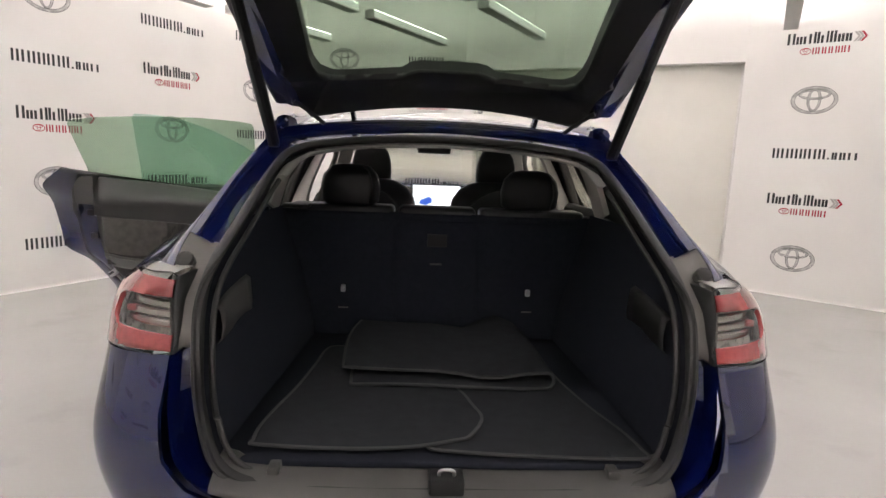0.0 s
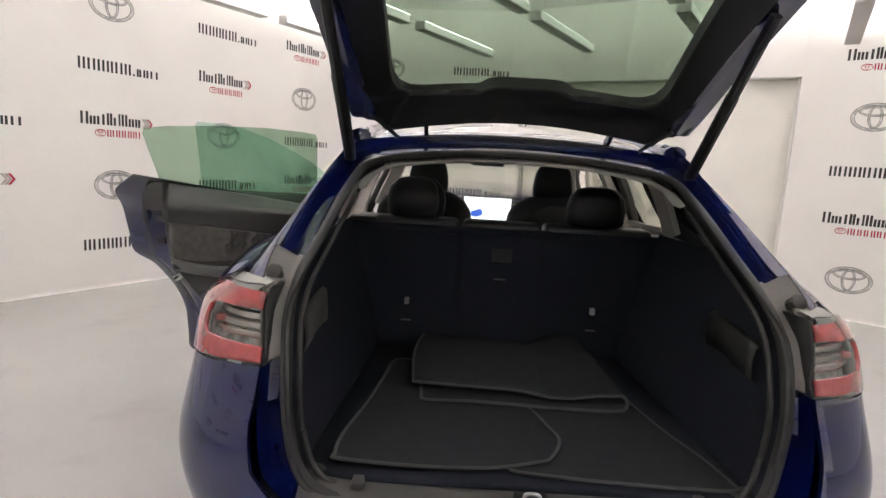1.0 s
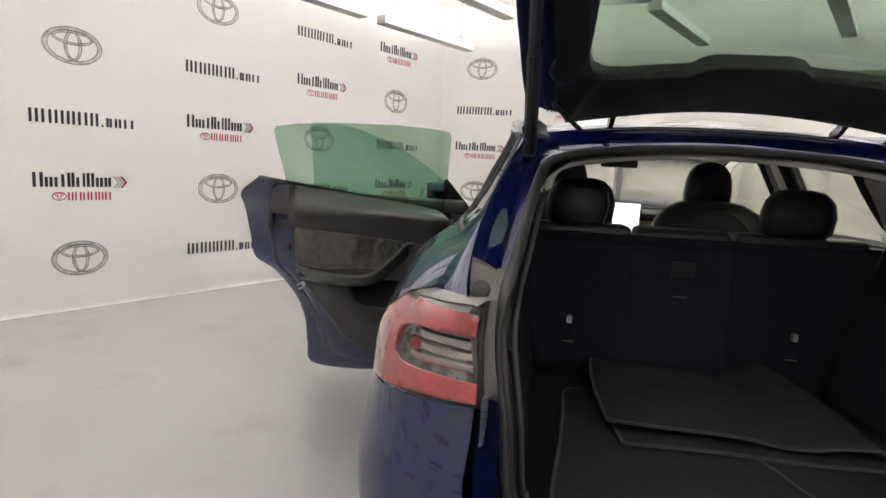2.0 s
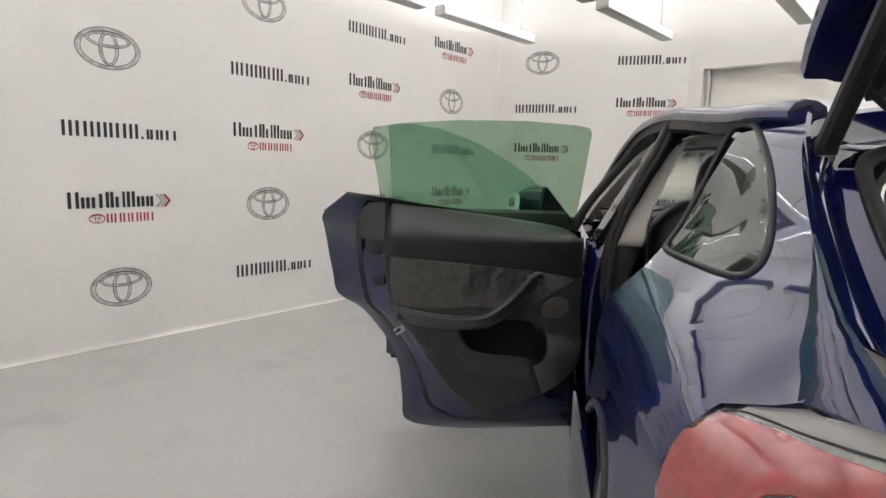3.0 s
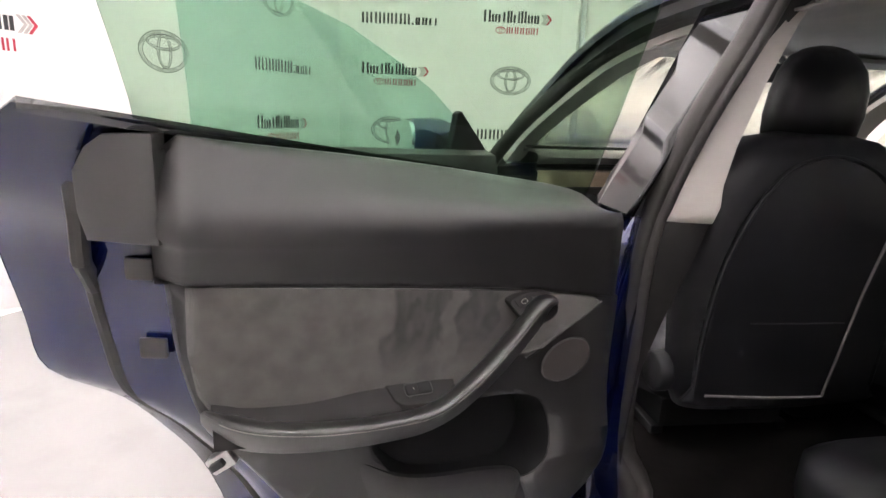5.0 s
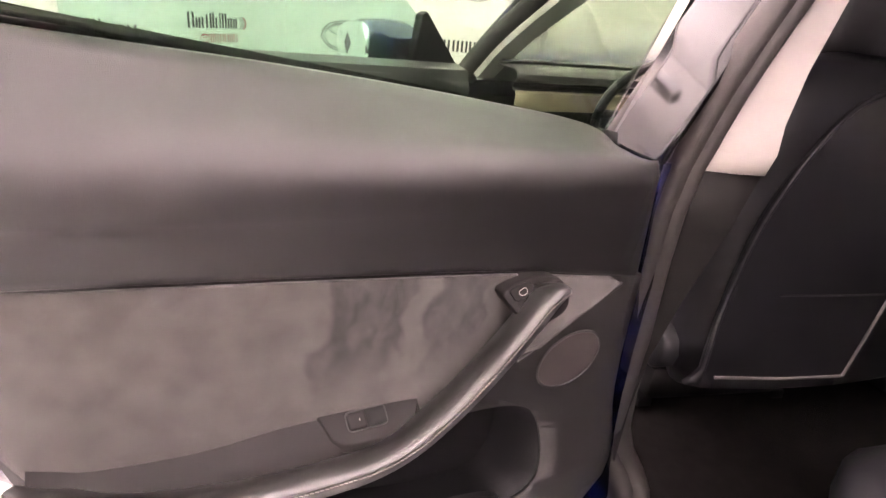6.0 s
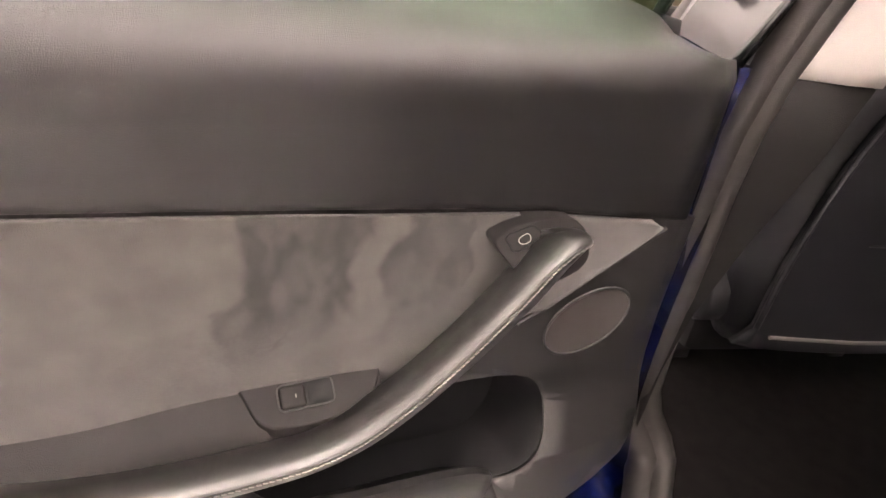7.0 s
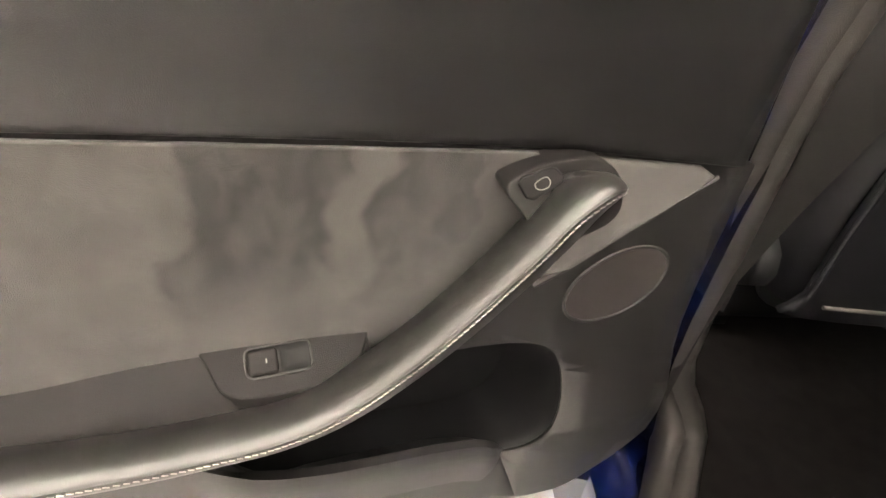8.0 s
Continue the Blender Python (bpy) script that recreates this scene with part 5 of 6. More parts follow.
REAR_CLOSED = [(1.20, 0.26), (1.19, 0.44), (1.15, 0.60), (1.06, 0.70), (0.94, 0.82), (0.895, 1.0), (0.895, 1.14), (0.97, 1.15), (1.5, 1.11), (1.95, 1.075), (1.955, 0.22)]
FRONT_CLOSED = [(1.962, 0.22), (1.962, 1.072), (2.6, 1.045), (3.35, 1.01), (3.36, 0.6), (3.34, 0.24)]
for name, pts, win in (("closed_rear_door", REAR_CLOSED, [(0.99, 1.16), (1.5, 1.115), (1.93, 1.08), (1.93, 1.49), (1.4, 1.505), (1.12, 1.48), (1.06, 1.40)]),
                       ("closed_front_door", FRONT_CLOSED, [(2.09, 1.06), (2.6, 1.05), (3.25, 1.03), (3.15, 1.17), (2.95, 1.31), (2.7, 1.42), (2.45, 1.48), (2.09, 1.49)])):
    d = part(name, far_side(pts, 0.0), PAINT, car, "closed dark blue side door", thick=0.010, smooth=50)
    part("inner_lining", far_side([(1.96 + (y - 1.96) * 0.97, 0.65 + (z - 0.65) * 0.97) for y, z in pts], 0.13), DARK_PLASTIC, d, "dark inner door lining", thick=0.02, smooth=50)
    part("top_pad", sweep([V((width(y, 1.08) - 0.09, y, 1.085)) for y in np.linspace(min(p[0] for p in pts) + 0.1, max(p[0] for p in pts) - 0.05, 8)], 0.05), PAD, d)
    part("window_glass", far_side(win, 0.006), CLEAR_GLASS, d, "green tinted side window", thick=0.005)

# ---------------------------------------------------------------- tailgate, fully raised
GATE = radians(34)
GATE_H = V((0, 0.862, 1.532))


def gate(x, r, h=0.0):
    """x across, r back from the hinge, h outwards; the shell is crowned and turns down past its lower corner."""
    h = h - 0.030 * (x / 0.6) ** 2 + 0.028 * math.sin(min(r, 0.9) / 0.9 * math.pi)
    if r > 0.92:
        a = min((r - 0.92) / 0.16, 1.0) * radians(62)
        k = 0.16 / radians(62)
        bend = k * math.sin(a) + max(0, r - 1.08) * math.cos(a)
        drop = k * (1 - math.cos(a)) + max(0, r - 1.08) * math.sin(a)
        rr = 0.92 + bend + h * math.sin(a)
        h = -drop + h * math.cos(a)
        r = rr
    c, s = math.cos(GATE), math.sin(GATE)
    return GATE_H + V((x, -r * c + h * s, r * s + h * c))


def gate_w(r):
    return tab(r, [0.0, 0.06, 0.3, 0.55, 0.8, 0.95, 1.15, 1.40], [0.575, 0.630, 0.668, 0.695, 0.718, 0.730, 0.722, 0.68])


def gate_outline(r0, r1, inset=0.0, n=18, bow=0.0):
    rs = np.linspace(r0, r1, n)
    w = gate_w(r0) - inset
    top = [(w * u, r0 + bow * (1 - u * u)) for u in np.linspace(1, -1, 13)[1:-1]]
    return [(-gate_w(r) + inset, r) for r in rs] + [(gate_w(r) - inset, r) for r in rs[::-1]] + (top if bow else [])


HOLE_L = [(0.0, 0.252), (-0.10, 0.252), (-0.135, 0.243), (-0.165, 0.218), (-0.28, 0.210), (-0.36, 0.203), (-0.41, 0.207), (-0.445, 0.228), (-0.462, 0.265), (-0.468, 0.31), (-0.472, 0.55), (-0.475, 0.74), (-0.462, 0.80), (-0.42, 0.84), (-0.36, 0.855), (0.0, 0.872)]
gate_hole = HOLE_L + [(-x, r) for x, r in HOLE_L[-2:0:-1]]
GLASS_OUT = [(-0.53, 0.14), (-0.565, 0.30), (-0.60, 0.55), (-0.625, 0.80), (-0.60, 0.90), (0.60, 0.90), (0.625, 0.80), (0.60, 0.55), (0.565, 0.30), (0.53, 0.14)]
tailgate = part("tailgate", sheet(ring_outline(gate_outline(0.035, 1.42, bow=0.04), GLASS_OUT), lambda u, v: gate(u, v, 0.03), 0.07), PAINT, car, "raised dark blue tailgate", thick=0.010, smooth=50)
part("inner_frame", sheet(ring_outline(gate_outline(0.028, 0.93, 0.105, bow=0.044), gate_hole), lambda u, v: gate(u, v, -0.020 + 0.012 * math.cos(min(abs(v - 0.13) / 0.1, 1) * 3.14) - 0.01), 0.05), BLACK_TRIM, tailgate, "black moulded inner trim of the tailgate", thick=0.022, offset=1, smooth=50)
hole_rows = [[gate(u, v, h) for u, v in gate_hole + gate_hole[:1]] for h in (-0.028, -0.012, 0.012)]
part("glass_reveal", loft(hole_rows), BLACK_TRIM, tailgate, smooth=50)
part("rear_glass", sheet(GLASS_OUT, lambda u, v: gate(u, v, 0.022), 0.08), GATE_GLASS, tailgate, "green tinted rear window", thick=0.004)
for sgn in (-1, 1):
    rows = [[gate(sgn * (gate_w(r) - a), r, h) for a, h in ((0.0, 0.028), (0.003, 0.002), (0.018, -0.004), (0.045, -0.006), (0.062, -0.016), (0.078, -0.018), (0.105, -0.026))] for r in np.linspace(0.06, 1.0, 16)]
    part("side_flange", loft(rows), PAINT, tailgate, "dark blue painted inner flange", smooth=50)
    part("gate_hinge", sweep([(sgn * 0.35, 0.90, 1.50), (sgn * 0.35, 0.865, 1.515), gate(sgn * 0.35, 0.05, -0.004), gate(sgn * 0.35, 0.10, 0.004)], [(-0.014, -0.008), (0.014, -0.008), (0.014, 0.008), (-0.014, 0.008)], up=(1, 0, 0)), PAINT, tailgate)
    lo, hi = V((sgn * 0.612, 0.70, 1.40)), gate(sgn * 0.635, 0.64, -0.030)
    mid = lo.lerp(hi, 0.55)
    part("gas_strut", sweep([lo, lo.lerp(hi, 0.02), mid], 0.021, up=(1, 0, 0)), BLACK_TRIM, tailgate, "black powered strut")
    part("strut_rod", sweep([mid, hi], 0.018, up=(1, 0, 0)), BLACK_TRIM, tailgate)
    part("strut_joint", moved(rbox((-0.018, -0.018, -0.018), (0.018, 0.018, 0.018), 0.008), Matrix.Translation(lo)), BLACK_TRIM, tailgate)
    part("cable_guide", sweep(spline([(sgn * 0.45, 0.80, 1.475), (sgn * 0.50, 0.79, 1.515), gate(sgn * 0.55, 0.10, -0.03)], 4), 0.008, up=(1, 0, 0)), BLACK_TRIM, tailgate)
part("lower_trim", sheet(gate_outline(0.935, 1.37, 0.07), lambda u, v: gate(u, v, -0.035), 0.06), BLACK_TRIM, tailgate, "black lower lining of the tailgate", thick=0.012, offset=1, smooth=50)
part("gate_lock", moved(rbox((-0.05, -0.02, -0.03), (0.05, 0.03, 0.03), 0.008), Matrix.Translation(gate(0, 1.33, -0.05))), BLACK_TRIM, tailgate)
part("pull_handle", moved(rbox((-0.07, -0.015, -0.012), (0.07, 0.015, 0.012), 0.008), Matrix.Translation(gate(0.22, 1.28, -0.05))), DARK_PLASTIC, tailgate)


# ---------------------------------------------------------------- open doors; s runs from the hinge, n towards the cabin
HINGE_Y = 1.963


def dw(s, z):
    return 0.905 - width(HINGE_Y - s, max(z, 0.42))


def D(n_of, *a):
    return lambda s, z: V((s, n_of(s, z), z))


SKIN = [(0.0, 0.19), (0.30, 0.193), (0.55, 0.203), (0.74, 0.243), (0.762, 0.35), (0.776, 0.48), (0.816, 0.587), (0.866, 0.662), (0.938, 0.746), (1.036, 0.812), (1.058, 0.90), (1.076, 1.0),
        (1.086, 1.10), (1.080, 1.162), (0.991, 1.238), (0.90, 1.222), (0.60, 1.178), (0.30, 1.132), (0.02, 1.075), (0.0, 1.03)]
rear_door = part("rear_door", sheet(SKIN, D(lambda s, z: dw(s, z)), 0.05, flip=True), PAINT, car, "open rear side door, dark blue with black lining", thick=0.010, offset=-1, smooth=50)
rear_door.matrix_basis = pose(-0.95, 1.963, 0, 0, 0, -163.5)

E_EDGE = [(0.0, 0.19), (0.30, 0.193), (0.55, 0.203), (0.74, 0.243), (0.762, 0.35), (0.776, 0.48), (0.816, 0.587), (0.866, 0.662), (0.938, 0.746), (1.036, 0.812), (1.058, 0.90), (1.076, 1.0), (1.086, 1.10), (1.080, 1.162), (0.991, 1.238)]
I_EDGE = [(0.20, 0.43), (0.32, 0.37), (0.45, 0.36), (0.565, 0.44), (0.615, 0.51), (0.66, 0.57), (0.70, 0.63), (0.737, 0.685), (0.777, 0.74), (0.812, 0.80), (0.832, 0.88), (0.840, 0.95), (0.847, 1.05), (0.853, 1.13), (0.858, 1.205)]
e_f, i_f = spline(E_EDGE, 4), spline(I_EDGE, 4)


def between(k, t, n):
    p = e_f[k] * (1 - t) + i_f[k] * t
    return V((p[0], n, p[1]))


def edge_n(k, t):
    a = dw(*e_f[k]) + 0.012
    return a * (1 - t) + 0.115 * t


part("inner_shell", loft([[between(k, t, edge_n(k, tt)) for t, tt in ((0.0, 0.0), (0.03, 0.06), (0.30, 0.22), (0.52, 0.36), (0.56, 0.42), (0.60, 0.74), (0.75, 0.86), (1.0, 1.0))] for k in range(len(e_f))]), PAINT, rear_door, "dark blue painted inner edge of the door", smooth=40)
part("edge_return", loft([[V((p[0], dw(*p) + d, p[1])) for d in (-0.001, 0.014)] for p in e_f]), PAINT, rear_door, smooth=40)
part("door_seal", sweep([between(k, 0.55, edge_n(k, 0.48) + 0.008) for k in range(len(e_f)) if e_f[k][1] < 1.02] + [V((s, 0.098, z)) for s, z in spline([(0.950, 1.03), (0.949, 1.09), (0.950, 1.15), (0.932, 1.19), (0.905, 1.208)], 3)], 0.013, up=(0, 1, 0)), RUBBER, rear_door, "black rubber door seal")
part("front_face", loft([[(0.008 + 0.05 * t, dw(0.02, z) + 0.008 + (0.115 - dw(0.02, z)) * t, z) for t in (0, 0.3, 0.7, 1.0)] for z in np.linspace(0.20, 1.07, 12)]), PAINT, rear_door, "dark blue hinge side of the door", smooth=40)
part("inner_panel", sheet([(0.05, 0.32), (0.33, 0.335), (0.33, 0.45), (0.20, 0.52), (0.052, 0.70)], D(lambda s, z: 0.088), 0.08), PAINT, rear_door, "dark blue painted metal behind the lining", thick=0.004)
part("end_cap", sheet([(0.836, 1.062), (0.922, 1.064), (0.931, 1.10), (0.932, 1.155), (0.915, 1.186), (0.893, 1.203), (0.836, 1.206)], D(lambda s, z: 0.146 - 0.55 * (s - 0.838)), 0.03, flip=True), DARK_PLASTIC, rear_door, "dark plastic cap at the end of the belt line", thick=0.03, offset=1, bevel=0.005)
for s0, z0 in ((0.880, 1.016), (0.870, 0.896)):
    part("edge_plug", moved(rbox((-0.020, -0.004, -0.016), (0.020, 0.004, 0.016), 0.003), pose(s0, 0.110, z0, 0, 0, -24)), RUBBER, rear_door, "black rubber plug")
part("door_latch", moved(rbox((-0.022, -0.012, -0.014), (0.022, 0.014, 0.014), 0.004), pose(0.785, 0.128, 0.705, 0, 35, -25)), STEEL, rear_door, "steel door latch")
part("latch_mouth", moved(rbox((-0.012, -0.006, -0.006), (0.012, 0.018, 0.006), 0.002), pose(0.79, 0.132, 0.705, 0, 35, -25)), BLACK_TRIM, rear_door)
part("belt_strip", loft([[(s, dw(s, tab(s, [0.0, 0.3, 0.6, 0.99], [1.075, 1.132, 1.178, 1.238])) + n, tab(s, [0.0, 0.3, 0.6, 0.99], [1.075, 1.132, 1.178, 1.238]) + dz) for n, dz in ((-0.004, -0.012), (-0.002, 0.006), (0.018, 0.008), (0.022, -0.01))] for s in np.linspace(0.03, 0.985, 14)]), GLOSS_BLACK, rear_door, "gloss black belt line moulding", thick=0.002)
# the light-coloured area behind the lining is closed by the glass channel


def glass_n(s, z):
    return 0.045 + (z - 1.10) / 0.40 * (0.185 + 0.145 * (s - 0.09) / 0.8)


GLASS_R = [(0.07, 1.04), (0.45, 1.10), (0.865, 1.17), (0.872, 1.25), (0.893, 1.38), (0.905, 1.455), (0.895, 1.472), (0.80, 1.488), (0.60, 1.506), (0.35, 1.514), (0.16, 1.508), (0.095, 1.500), (0.083, 1.48), (0.072, 1.25)]
part("window_glass", sheet(GLASS_R, D(glass_n), 0.08), GLASS, rear_door, "green tinted frameless window", thick=0.005).visible_shadow = False


# lining
def top_z(s):
    return tab(s, [0.05, 0.118, 0.30, 0.554, 0.767, 0.86], [1.072, 1.106, 1.139, 1.174, 1.197, 1.210])


def crease_z(s):
    return tab(s, [0.05, 0.114, 0.25, 0.417, 0.62, 0.76, 0.86], [1.056, 1.064, 1.070, 1.076, 1.083, 1.090, 1.095])


def suede_z(s):
    return tab(s, [0.05, 0.126, 0.30, 0.516, 0.79, 0.86], [0.908, 0.921, 0.950, 0.973, 0.998, 1.004])


def pad_row(s):
    k = min(1, max(0, (s - 0.05) / 0.06))
    e = min(1, max(0, (0.862 - s) / 0.040)) ** 0.8
    zt, zc, zs = top_z(s), crease_z(s), suede_z(s)
    d = 0.050 * (1 - e)
    k2 = min(1, max(0, (s - 0.25) / 0.4))
    n0 = glass_n(s, zt) + 0.012
    n1 = max(0.196, n0 + 0.062)
    cap = 0.152 + 0.75 * max(0, s - 0.06)
    n1 = min(n1, cap)
    return [(s, min(n, cap), z) for s, n, z in pad_profile(s, n0, n1, d, zt, zc, zs, k2)]


def pad_profile(s, n0, n1, d, zt, zc, zs, k2):
    return [(s, n0, zt - 0.012 - d), (s, n0 + 0.006, zt - d), (s, n0 + 0.016, zt - 0.001 - d), (s, n0 * 0.72 + n1 * 0.28 - d, zt - 0.012 - d), (s, n0 * 0.36 + n1 * 0.64 - d, (zt * 0.50 + zc * 0.50)), (s, n1 - 0.008 - d, zc + 0.016 + 0.012 * k2), (s, n1 - d, zc), (s, n1 - d, zc - 0.010 - 0.012 * k2),
            (s, 0.190 - d, zc - 0.035), (s, 0.180 - d, (zc + zs) / 2), (s, 0.172 - d, zs + 0.012), (s, 0.170 - d, zs + 0.004), (s, 0.164 - d, zs + 0.0005), (s, 0.150, zs)]


part("upper_pad", loft([pad_row(s) for s in list(np.linspace(0.060, 0.82, 36)) + [0.827, 0.835, 0.845, 0.855, 0.862]]), PAD, rear_door, "soft dark grey upper door pad", smooth=75)
part("pad_end", loft([[(0.861, n, z) for n, z in ((0.05, 1.205), (0.05, 1.02))], [(0.861, n, z) for n, z in ((0.125, 1.15), (0.115, 1.02))]]), PAD, rear_door, smooth=0)


def card_n(s, z):
    n = tab(z, [0.33, 0.42, 0.55, 0.65, 0.75, 0.90, 1.0], [0.100, 0.122, 0.140, 0.148, 0.150, 0.156, 0.160])
    n += 0.034 * ease((0.72 - z) / 0.16) * ease((0.30 - s) / 0.17) * ease((z - 0.34) / 0.14)
    return n - 0.02 * min(1, max(0, (s - 0.74) / 0.09)) ** 2


SUEDE_O = [(0.822, suede_z(0.822) - 0.001), (0.66, suede_z(0.66) - 0.001), (0.516, suede_z(0.516) - 0.001), (0.30, suede_z(0.30) - 0.001), (0.126, suede_z(0.126) - 0.001), (0.106, 0.908), (0.131, 0.89), (0.181, 0.86), (0.23, 0.829), (0.27, 0.825), (0.33, 0.81), (0.40, 0.78), (0.44, 0.77), (0.60, 0.765), (0.73, 0.775), (0.79, 0.785), (0.815, 0.83), (0.825, 0.90)]
part("suede_insert", sheet(SUEDE_O, D(lambda s, z: card_n(s, z) + 0.004 + 0.004 * math.sin(min(1, max(0, (s - 0.12) / 0.68)) * 3.14)), 0.04), SUEDE, rear_door, "brushed grey suede insert with finger marks", thick=0.006, offset=-1, smooth=60)

POCKET = [tuple(p) for p in spline([(0.552, 0.70), (0.535, 0.655), (0.495, 0.605), (0.445, 0.572), (0.34, 0.553), (0.245, 0.550), (0.205, 0.585), (0.193, 0.645), (0.206, 0.70), (0.245, 0.733), (0.34, 0.745), (0.50, 0.735)], 3, True)]
CARD = [tuple(p) for p in i_f[:]] + [(0.62, 0.99), (0.30, 0.95), (0.10, 0.924), (0.062, 0.914), (0.060, 0.78), (0.054, 0.68), (0.056, 0.63), (0.070, 0.57), (0.10, 0.52), (0.145, 0.475)]
part("lower_lining", sheet(ring_outline([q for q in CARD if q[1] < 1.0 or True], POCKET), D(card_n), 0.04), DARK_PLASTIC, rear_door, "dark plastic lower door lining", thick=0.006, smooth=45)
part("lining_edge", loft([[V((p[0], card_n(*p), p[1])), V((p[0] + 0.006, card_n(*p) - 0.008, p[1] - 0.004)), V((p[0] + 0.008, 0.085, p[1] - 0.006))] for p in i_f]), DARK_PLASTIC, rear_door, smooth=50)
pr = POCKET + POCKET[:1]
part("map_pocket", loft([[V((s, card_n(s, z) + 0.001, z)) for s, z in pr], [V((0.37 + (s - 0.37) * 0.97, card_n(s, z) - 0.012, 0.64 + (z - 0.64) * 0.97)) for s, z in pr], [V((0.37 + (s - 0.37) * 0.93, 0.055, 0.63 + (z - 0.64) * 0.95)) for s, z in pr], [V((0.37 + (s - 0.37) * 0.3, 0.045, 0.63 + (z - 0.64) * 0.3)) for s, z in pr], [V((0.37 + (s - 0.37) * 0.02, 0.044, 0.63 + (z - 0.64) * 0.02)) for s, z in pr]]), BLACK_TRIM, rear_door, "dark recessed door pocket", smooth=50)


# pocket lip that bulges into the cabin
def lip(p0, k):
    s, z = p0
    prof = ((-0.004, -0.13), (0.007 * k, -0.09), (0.014 * k, -0.04), (0.018 * k, -0.012), (0.014 * k, 0.0), (0.004 * k, 0.001), (-0.002, -0.014))
    return [(s, card_n(s, z + dz) + dn, z + dz) for dn, dz in prof] + [(s, 0.10, z - 0.05)]


lip_path = spline([(0.60, 0.685), (0.55, 0.650), (0.50, 0.622), (0.45, 0.607), (0.40, 0.600), (0.34, 0.594), (0.295, 0.586), (0.268, 0.578), (0.250, 0.564), (0.240, 0.545)], 4)
part("pocket_lip", loft([lip(p, min(1, 1.7 * math.sin(min(1, k / (len(lip_path) - 1)) * math.pi) + 0.02)) for k, p in enumerate(lip_path)]), DARK_PLASTIC, rear_door, "rounded lip of the door pocket", smooth=50)

# armrest
ROLL_P = [(0.815, 0.812), (0.793, 0.803), (0.765, 0.796), (0.725, 0.788), (0.665, 0.778), (0.591, 0.770), (0.528, 0.768), (0.485, 0.770), (0.444, 0.783), (0.402, 0.811), (0.363, 0.845), (0.327, 0.882), (0.305, 0.907), (0.288, 0.926), (0.270, 0.937), (0.252, 0.939), (0.236, 0.929)]
ROLL_N = [0.176, 0.198, 0.217, 0.229, 0.235, 0.236, 0.236, 0.236, 0.236, 0.236, 0.236, 0.236, 0.236, 0.235, 0.232, 0.224, 0.206]
roll_c = spline([(s, n, z) for (s, z), n in zip(ROLL_P, ROLL_N)], 5)
# rounded top, a seam, then the side that faces the cabin
PROF = [(0.026, -0.070), (0.006, -0.052), (-0.002, -0.040), (-0.0085, -0.031), (-0.0118, -0.022), (-0.0128, -0.013), (-0.0118, -0.006), (-0.0097, -0.0012), (-0.0082, 0.0003), (-0.0072, -0.0014), (-0.0062, 0.0008), (-0.003, 0.0012), (0.003, -0.0012), (0.011, -0.0060), (0.021, -0.013), (0.032, -0.022), (0.043, -0.033), (0.052, -0.046), (0.057, -0.070)]
nr = len(roll_c)
taper = [min(1.0, 0.45 + 0.09 * i, 0.42 + 0.065 * (nr - 1 - i)) for i in range(nr)]
part("armrest_roll", sweep(roll_c, PROF, up=(0, 1, 0), scale=taper), ROLL, rear_door, "padded leather armrest and pull handle", smooth=50)


def stitches():
    out = []
    dense = spline([(s, n, z) for (s, z), n in zip(ROLL_P, ROLL_N)], 60)
    P = [V(tuple(p)) for p in dense]
    d = 0.0
    step = 0.0047
    bm = bmesh.new()
    for i in range(60, len(P) - 50):
        d += (P[i] - P[i - 1]).length
        if d < step:
            continue
        d = 0
        t = (P[i + 1] - P[i - 1]).normalized()
        side = t.cross(V((0, 1, 0))).normalized()
        w = side.cross(t)
        c = P[i] + side * -0.0035 + w * 0.0014
        f = (t * 0.97 + side * 0.22).normalized()
        g = f.cross(w).normalized()
        vs = []
        for a, b, e in ((-1, -1, -1), (1, -1, -1), (1, 1, -1), (-1, 1, -1), (-1, -1, 1), (1, -1, 1), (1, 1, 1), (-1, 1, 1)):
            vs.append(bm.verts.new(c + f * (0.0020 * a) + g * (0.0003 * b) + w * (0.0005 * e)))
        for q in ((0, 1, 2, 3), (7, 6, 5, 4), (0, 4, 5, 1), (1, 5, 6, 2), (2, 6, 7, 3), (3, 7, 4, 0)):
            bm.faces.new([vs[j] for j in q])
    bmesh.ops.recalc_face_normals(bm, faces=bm.faces[:])
    return bm


tagged(part("stitching", stitches(), THREAD, rear_door, "pale contrast stitching along the armrest", smooth=0), kind="stuff")


def shelf_z(s):
    return tab(s, [0.36, 0.413, 0.449, 0.503, 0.56, 0.656, 0.80], [0.785, 0.799, 0.803, 0.806, 0.807, 0.800, 0.812])


def plate_z(s, n):
    return shelf_z(s) + 0.0035 - 0.78 * (n - 0.159)


part("armrest_shelf", loft([[(s, 0.140, shelf_z(s) + 0.003), (s, 0.154, shelf_z(s) + 0.0025), (s, 0.159, shelf_z(s)), (s, 0.180, shelf_z(s) - 0.0165), (s, 0.192, shelf_z(s) - 0.028), (s, 0.196, shelf_z(s) - 0.050)] for s in np.linspace(0.41, 0.80, 20)]), SHELF, rear_door, "dark armrest surface", smooth=40)
PLATE = [tuple(p) for p in spline([(0.535, 0.160), (0.531, 0.171), (0.525, 0.185), (0.518, 0.191), (0.507, 0.195), (0.481, 0.196), (0.456, 0.195), (0.429, 0.190), (0.413, 0.172), (0.413, 0.162), (0.449, 0.161), (0.503, 0.160)], 3, True)]
